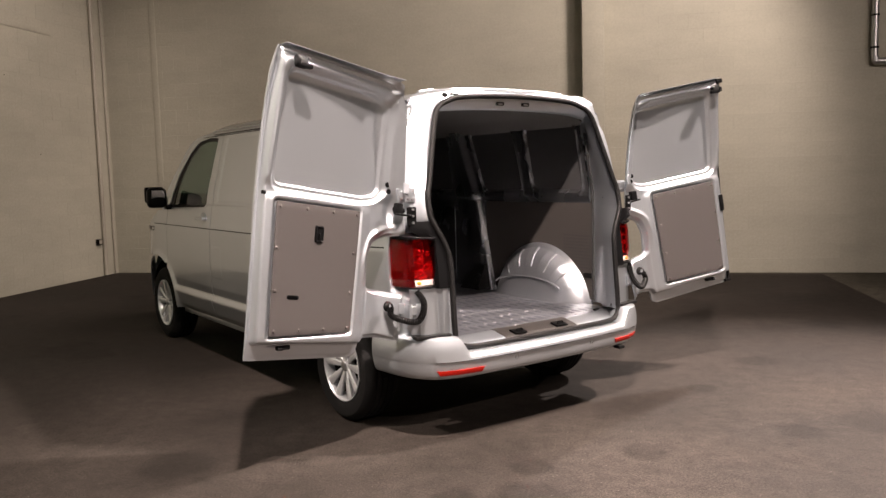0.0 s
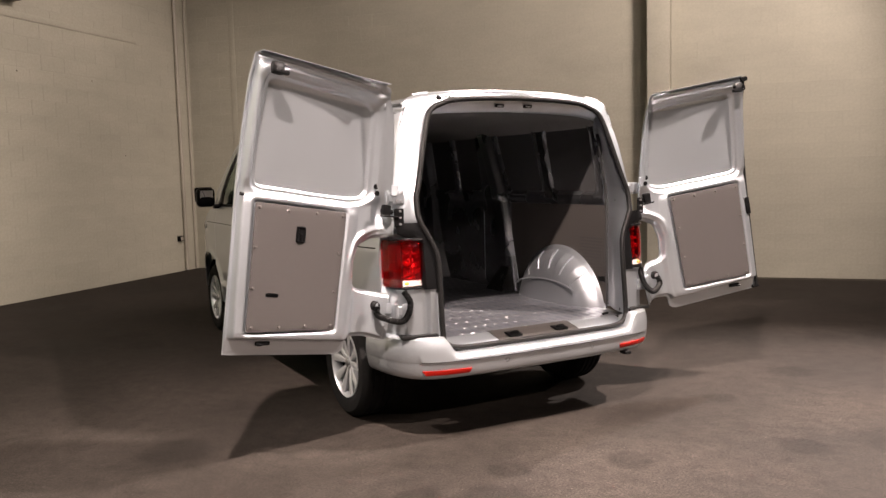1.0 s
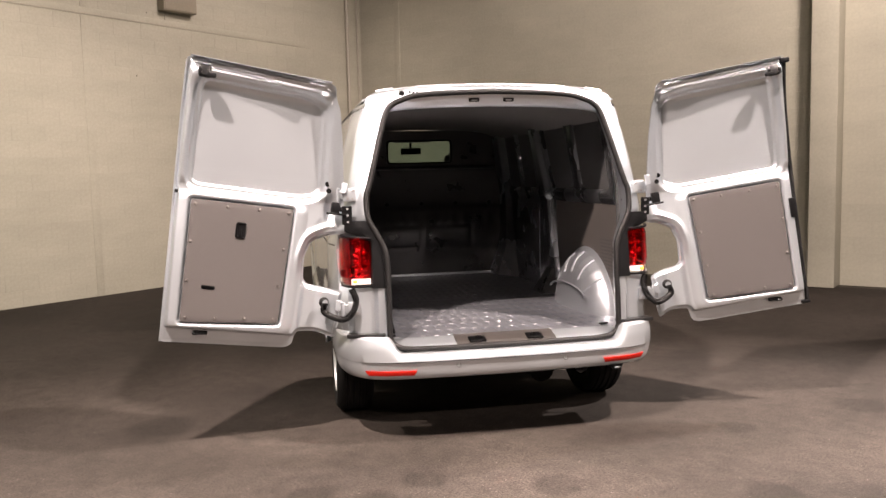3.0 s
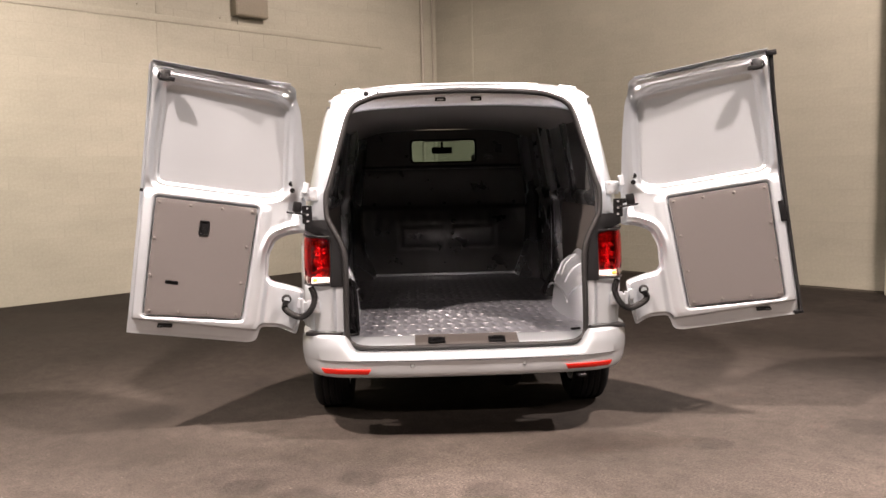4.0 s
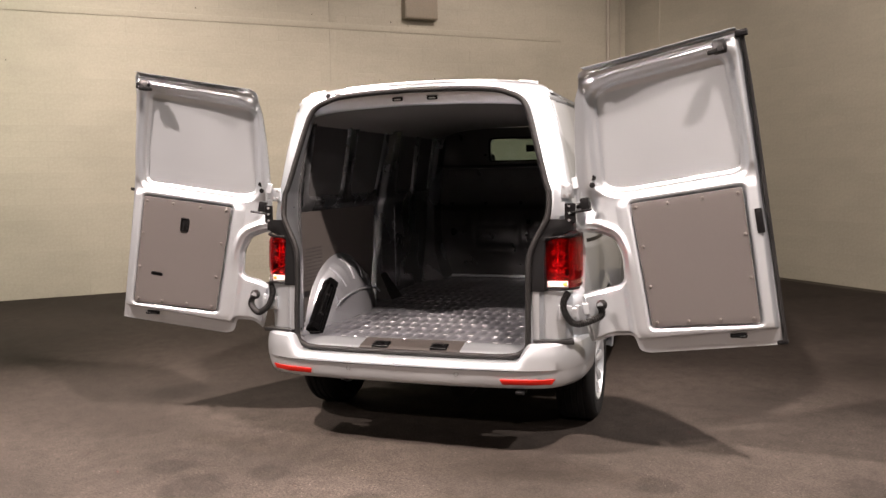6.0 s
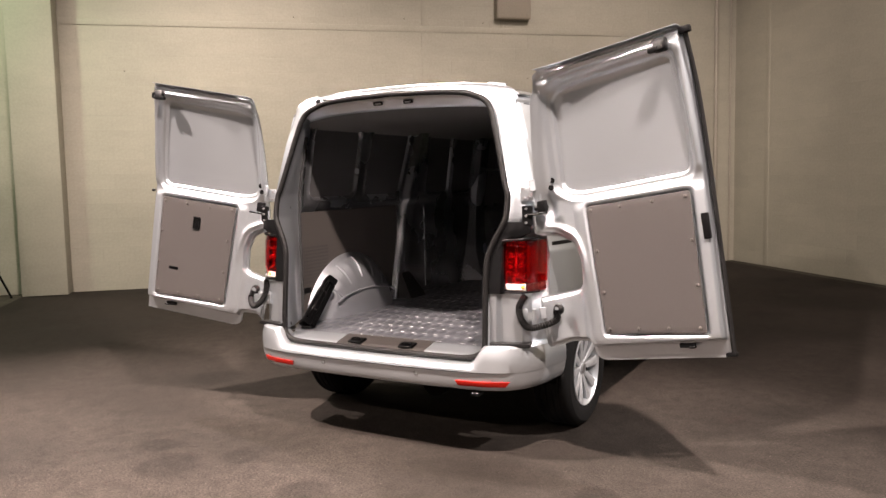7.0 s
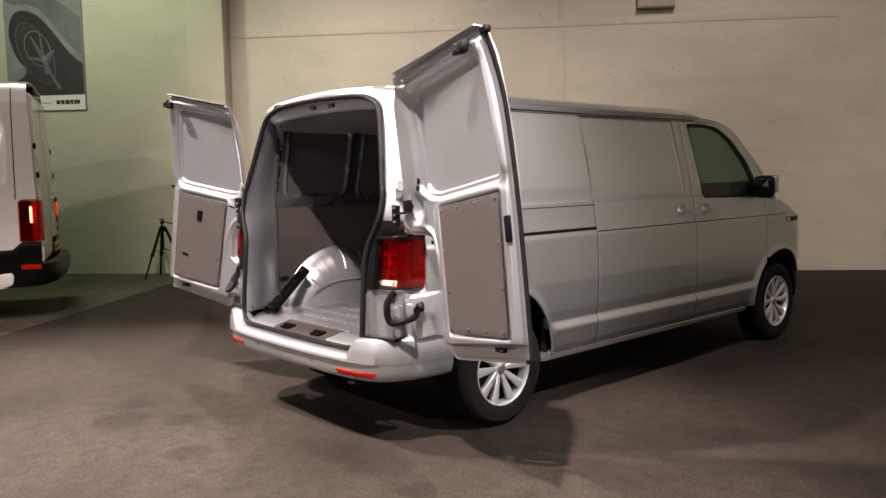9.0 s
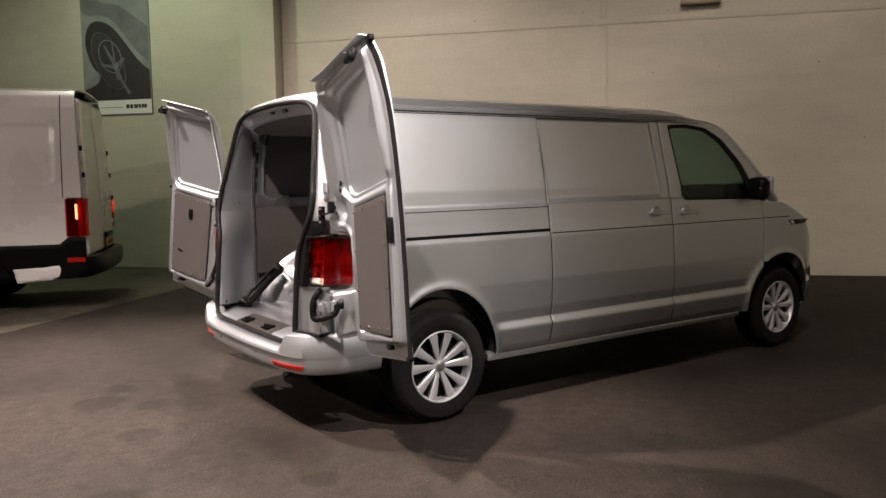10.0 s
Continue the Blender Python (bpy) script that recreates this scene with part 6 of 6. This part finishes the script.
for side in (0, 1):
    flip = -1 if side else 1
    base = WV_W if side else 0.0

    def wv_rel(u, v, d):
        h = 0 * u
        P = np.stack([u, v], 1)
        for poly in wv_stamp:
            sd = dist(P, poly)[0]
            h = h - 0.012 * step(0.0, -0.02, sd) + 0.006 * np.exp(-((sd - 0.015) / 0.012) ** 2)
        h = h - 0.008 * np.exp(-((u - 0.09) / 0.006) ** 2) - 0.006 * np.exp(-((v - 1.24) / 0.01) ** 2) * step(0.1, 0.13, u)
        return h

    wall_line = [(-0.10, 0.86), (0.06, 0.86), (0.15, 0.78), (WV_LEN - 0.2, 0.78), (WV_LEN, 0.95), (WV_LEN - 0.55, 1.35), (WV_LEN - 1.3, 2.35), (WV_LEN - 1.5, 2.54), (-0.05, 2.50), (-0.10, 1.30)]
    bm = relief(wall_line, 0.02, wv_rel, lambda u, v, h: np.stack([base + flip * (wv_x(v) - h), u, v], 1), (), 0.02)
    part("side_wall", bm, WHITE, white_van, "glossy white side wall", 40)
    clad = relief([(-0.12, 0.40), (0.62, 0.40), (0.70, 0.52), (0.80, 0.60), (0.95, 0.75), (1.6, 0.75), (1.8, 0.40), (WV_LEN - 0.3, 0.40), (WV_LEN - 0.2, 0.775), (0.15, 0.775), (0.06, 0.855), (-0.12, 0.855)], 0.03, lambda u, v, d: 0.012 * step(0.0, 0.03, d), lambda u, v, h: np.stack([base + flip * (wv_x(v) - h), u, v], 1), (), 0.02)
    part("cladding", clad, BLACK, white_van, "black lower cladding")
    patch = relief([(0.12, 0.39), (0.61, 0.355), (0.65, 0.52), (0.15, 0.55)], 0.03, lambda u, v, d: 0.02 * step(0.0, 0.02, d), lambda u, v, h: np.stack([base + flip * (wv_x(v) - h - 0.004), u, v], 1), (), 0.02)
    part("lower_panel", patch, WHITE, white_van, "white lower body panel")
    rows = [[(base + flip * x, y, z) for x, y in ((-0.002, 0.075), (-0.032, -0.03), (-0.024, -0.10), (0.04, -0.15), (0.10, -0.15))] for z in (0.865, 0.95, 1.05, 1.15, 1.285)]
    lampo = part("rear_lamp", thicken(sheet(rows), 0.006), RED, white_van, "tall red rear lamp", 50)
    part("lamp_well", thicken(sheet([[(base + flip * (x - 0.006), y + 0.01, z) for x, y, z_ in ((0.003, 0.05, 0), (0.0, -0.04, 0), (0.02, -0.11, 0))] for z in (0.87, 1.28)]), 0.004), REDIN, lampo)
    part("lamp_bar", box(0.012, 0.024, 0.17, (base - flip * 0.030, -0.045, 1.14), 0.005, 2), TAIL_GLINT, lampo, "glowing orange-red strip as the glint on the rear lamp")
    seam = relief(rect(0.088, 1.30, 0.098, 2.45), 0.005, lambda u, v, d: 0 * u, lambda u, v, h: np.stack([base + flip * (wv_x(v) - 0.001 - h), u, v], 1), (), 0.004)
    part("panel_seam", seam, BLACK, white_van)
    part("lamp_frame", box(0.03, 0.17, 0.014, (base + flip * 0.012, -0.03, 1.292), 0.004, 1), BLACK, lampo)
    for yc in (1.25, 4.75):
        wv_wheel = part("wheel", lathe([(base + flip * 0.03, 0.0), (base + flip * 0.03, 0.09), (base + flip * 0.06, 0.20), (base + flip * 0.03, 0.215)], 32, "x", (0, yc, 0.345)), STEEL, white_van)
        part("tyre", lathe([(base + flip * 0.03, 0.21), (base + flip * 0.015, 0.26), (base + flip * 0.03, 0.33), (base + flip * 0.06, 0.345), (base + flip * 0.22, 0.345), (base + flip * 0.25, 0.32), (base + flip * 0.25, 0.21)], 40, "x", (0, yc, 0.345)), TYRE, wv_wheel)
    part("reflector", box(0.014, 0.19, 0.05, (base - flip * 0.026, -0.02, 0.60), 0.004, 1, turn=(0, 0, flip * -4)), REFLEX, white_van, "bright red reflector")

rows = []
for y in np.linspace(-0.06, WV_LEN - 1.5, 12):
    rows.append([(x, y, 2.50 + 0.06 * math.cos((x - WV_W / 2) / WV_W * 3.0) + 0.0) for x in np.linspace(0.26, WV_W - 0.26, 20)])
part("roof", thicken(sheet(rows), 0.02), WHITE, white_van)
part("windscreen", thicken(sheet([[(x, WV_LEN - 1.5, 2.53) for x in (0.3, 1.0, WV_W - 0.3)], [(x, WV_LEN - 0.55, 1.35) for x in (0.1, 1.0, WV_W - 0.1)]]), 0.01), GLASS, white_van)
part("bonnet", thicken(sheet([[(x, WV_LEN - 0.55, 1.35) for x in (0.1, 1.0, WV_W - 0.1)], [(x, WV_LEN + 0.05, 1.05) for x in (0.1, 1.0, WV_W - 0.1)], [(x, WV_LEN + 0.1, 0.5) for x in (0.1, 1.0, WV_W - 0.1)]]), 0.02), WHITE, white_van)
part("underbody", box(1.9, 5.2, 0.2, (WV_W / 2, 2.9, 0.5), 0.02, 1), UNDER, white_van)
# rear doors, hinges, plate with unreadable bars, bumper
for k in (0, 1):
    x0, x1 = (0.085, 1.015) if k == 0 else (1.025, WV_W - 0.085)
    door = relief([(x0 + (0.0 if k else 0.0), 0.62), (x1, 0.62), (x1, 2.44), (x0 + (0 if k else 0.16), 2.42) if not k else (x1 - 0.16, 2.42), (x0 + (0 if k else 0.02), 1.4)] if not k else [(x0, 0.62), (x1, 0.62), (x1 - 0.02, 1.4), (x1 - 0.16, 2.42), (x0, 2.44)], 0.03, lambda u, v, d: -0.03 * step(0.03, 0.0, d), lambda u, v, h: np.stack([u, -0.135 - h + 0.05 * step(1.2, 2.45, v), v], 1), (), 0.03)
    dob = part("rear_door", door, WHITE, white_van, "", 40)
    for z in (0.95, 1.55, 1.85):
        part("door_hinge", box(0.05, 0.03, 0.06, ((0.10 if k == 0 else WV_W - 0.10), -0.13 + 0.05 * float(step(1.2, 2.45, z)), z), 0.008, 2), BLACK if z > 1.5 else WHITE, dob)
part("plate_light_trim", box(0.52, 0.03, 0.06, (1.45, -0.155, 0.80), 0.01, 2), BLACK, white_van)
plate = part("number_plate", box(0.52, 0.012, 0.11, (1.45, -0.158, 0.70), 0.003, 1), YELLOW, white_van, "yellow plate with dark bars")
part("plate_bar", box(0.40, 0.004, 0.05, (1.45, -0.166, 0.70), 0.001, 1), BLACK, plate)
part("door_latch", lathe([(-0.03, 0.0), (-0.03, 0.02), (0.0, 0.028)], 16, "y", (1.90, -0.13, 1.25)), BLACK, white_van)
pl = [(-0.02, 0.15), (-0.02, -0.05), (0.03, -0.17), (0.15, -0.25), (0.5, -0.29), (1.02, -0.30), (1.54, -0.29), (1.89, -0.25), (2.01, -0.17), (2.06, -0.05), (2.06, 0.15)]
rows = [[(x, y + dy, z) for x, y in pl] for z, dy in ((0.635, 0.10), (0.625, 0.02), (0.60, 0.0), (0.48, 0.0), (0.42, 0.02), (0.39, 0.10))]
part("rear_bumper", sheet(rows), BLACK, white_van, "black plastic rear bumper", 40)
bm = box(0.55, 0.10, 0.05, (1.02, -0.02, 2.50), 0.02, 2)
part("roof_spoiler", bm, BLACK, white_van)

# ---- blocks of the two walls that are seen ----
def block_wall(wall, along_x, length, top, first, last):
    """Painted blocks, 0.39 by 0.19 m, in running bond; a stretch of them as pieces, the rest joined."""
    bw, bh, dp = 0.394, 0.194, 0.012
    shape = box(bw - 0.0005, dp, bh + 0.0030, bevel=0.0018, seg=1)
    for f in list(shape.faces):
        if f.normal.y > 0.9:
            shape.faces.remove(f)
    piece = part("block", shape, WALL, wall, smooth=0)
    rnd = random.Random(3)
    count = 0
    vs, fs = [], []
    base = [v.co.copy() for v in piece.data.vertices]
    polys = [list(p.vertices) for p in piece.data.polygons]
    for r in range(int(top / 0.2)):
        x = -0.2 if r % 2 else 0.0
        while x < length:
            w0, w1 = max(x, 0.0), min(x + 0.4, length)
            if w1 - w0 > 0.1:
                c = (w0 + w1) / 2
                sc = (w1 - w0 - 0.0015) / bw
                out = rnd.uniform(-0.0007, 0.0007)
                z = r * 0.2 + 0.1
                if along_x:
                    m = Matrix.Translation((c, -0.006 + 0.012 + out - 0.006, z)) @ Matrix.Diagonal((sc, 1, 1, 1))
                else:
                    m = Matrix.Translation((out, -c, z)) @ pose(0, 0, 0, 0, 0, 90) @ Matrix.Diagonal((sc, 1, 1, 1))
                if first < c < last and 0.2 < z < 2.9 and count < 300:
                    if count == 0:
                        piece.matrix_basis = m
                    else:
                        again(piece, wall, m)
                    count += 1
                else:
                    k = len(vs)
                    vs += [tuple(m @ v) for v in base]
                    fs += [[i + k for i in p] for p in polys]
            x += 0.4
    me = bpy.data.meshes.new("blockwork")
    me.from_pydata(vs, [], fs)
    rest = finish("blockwork", me, WALL, wall, smooth=0)
    rest["kind"] = "stuff"


block_wall(wall_b, True, 13.0, HALL_Z, 2.6, 11.2)
block_wall(wall_a, False, 17.0, HALL_Z, 1.6, 10.2)
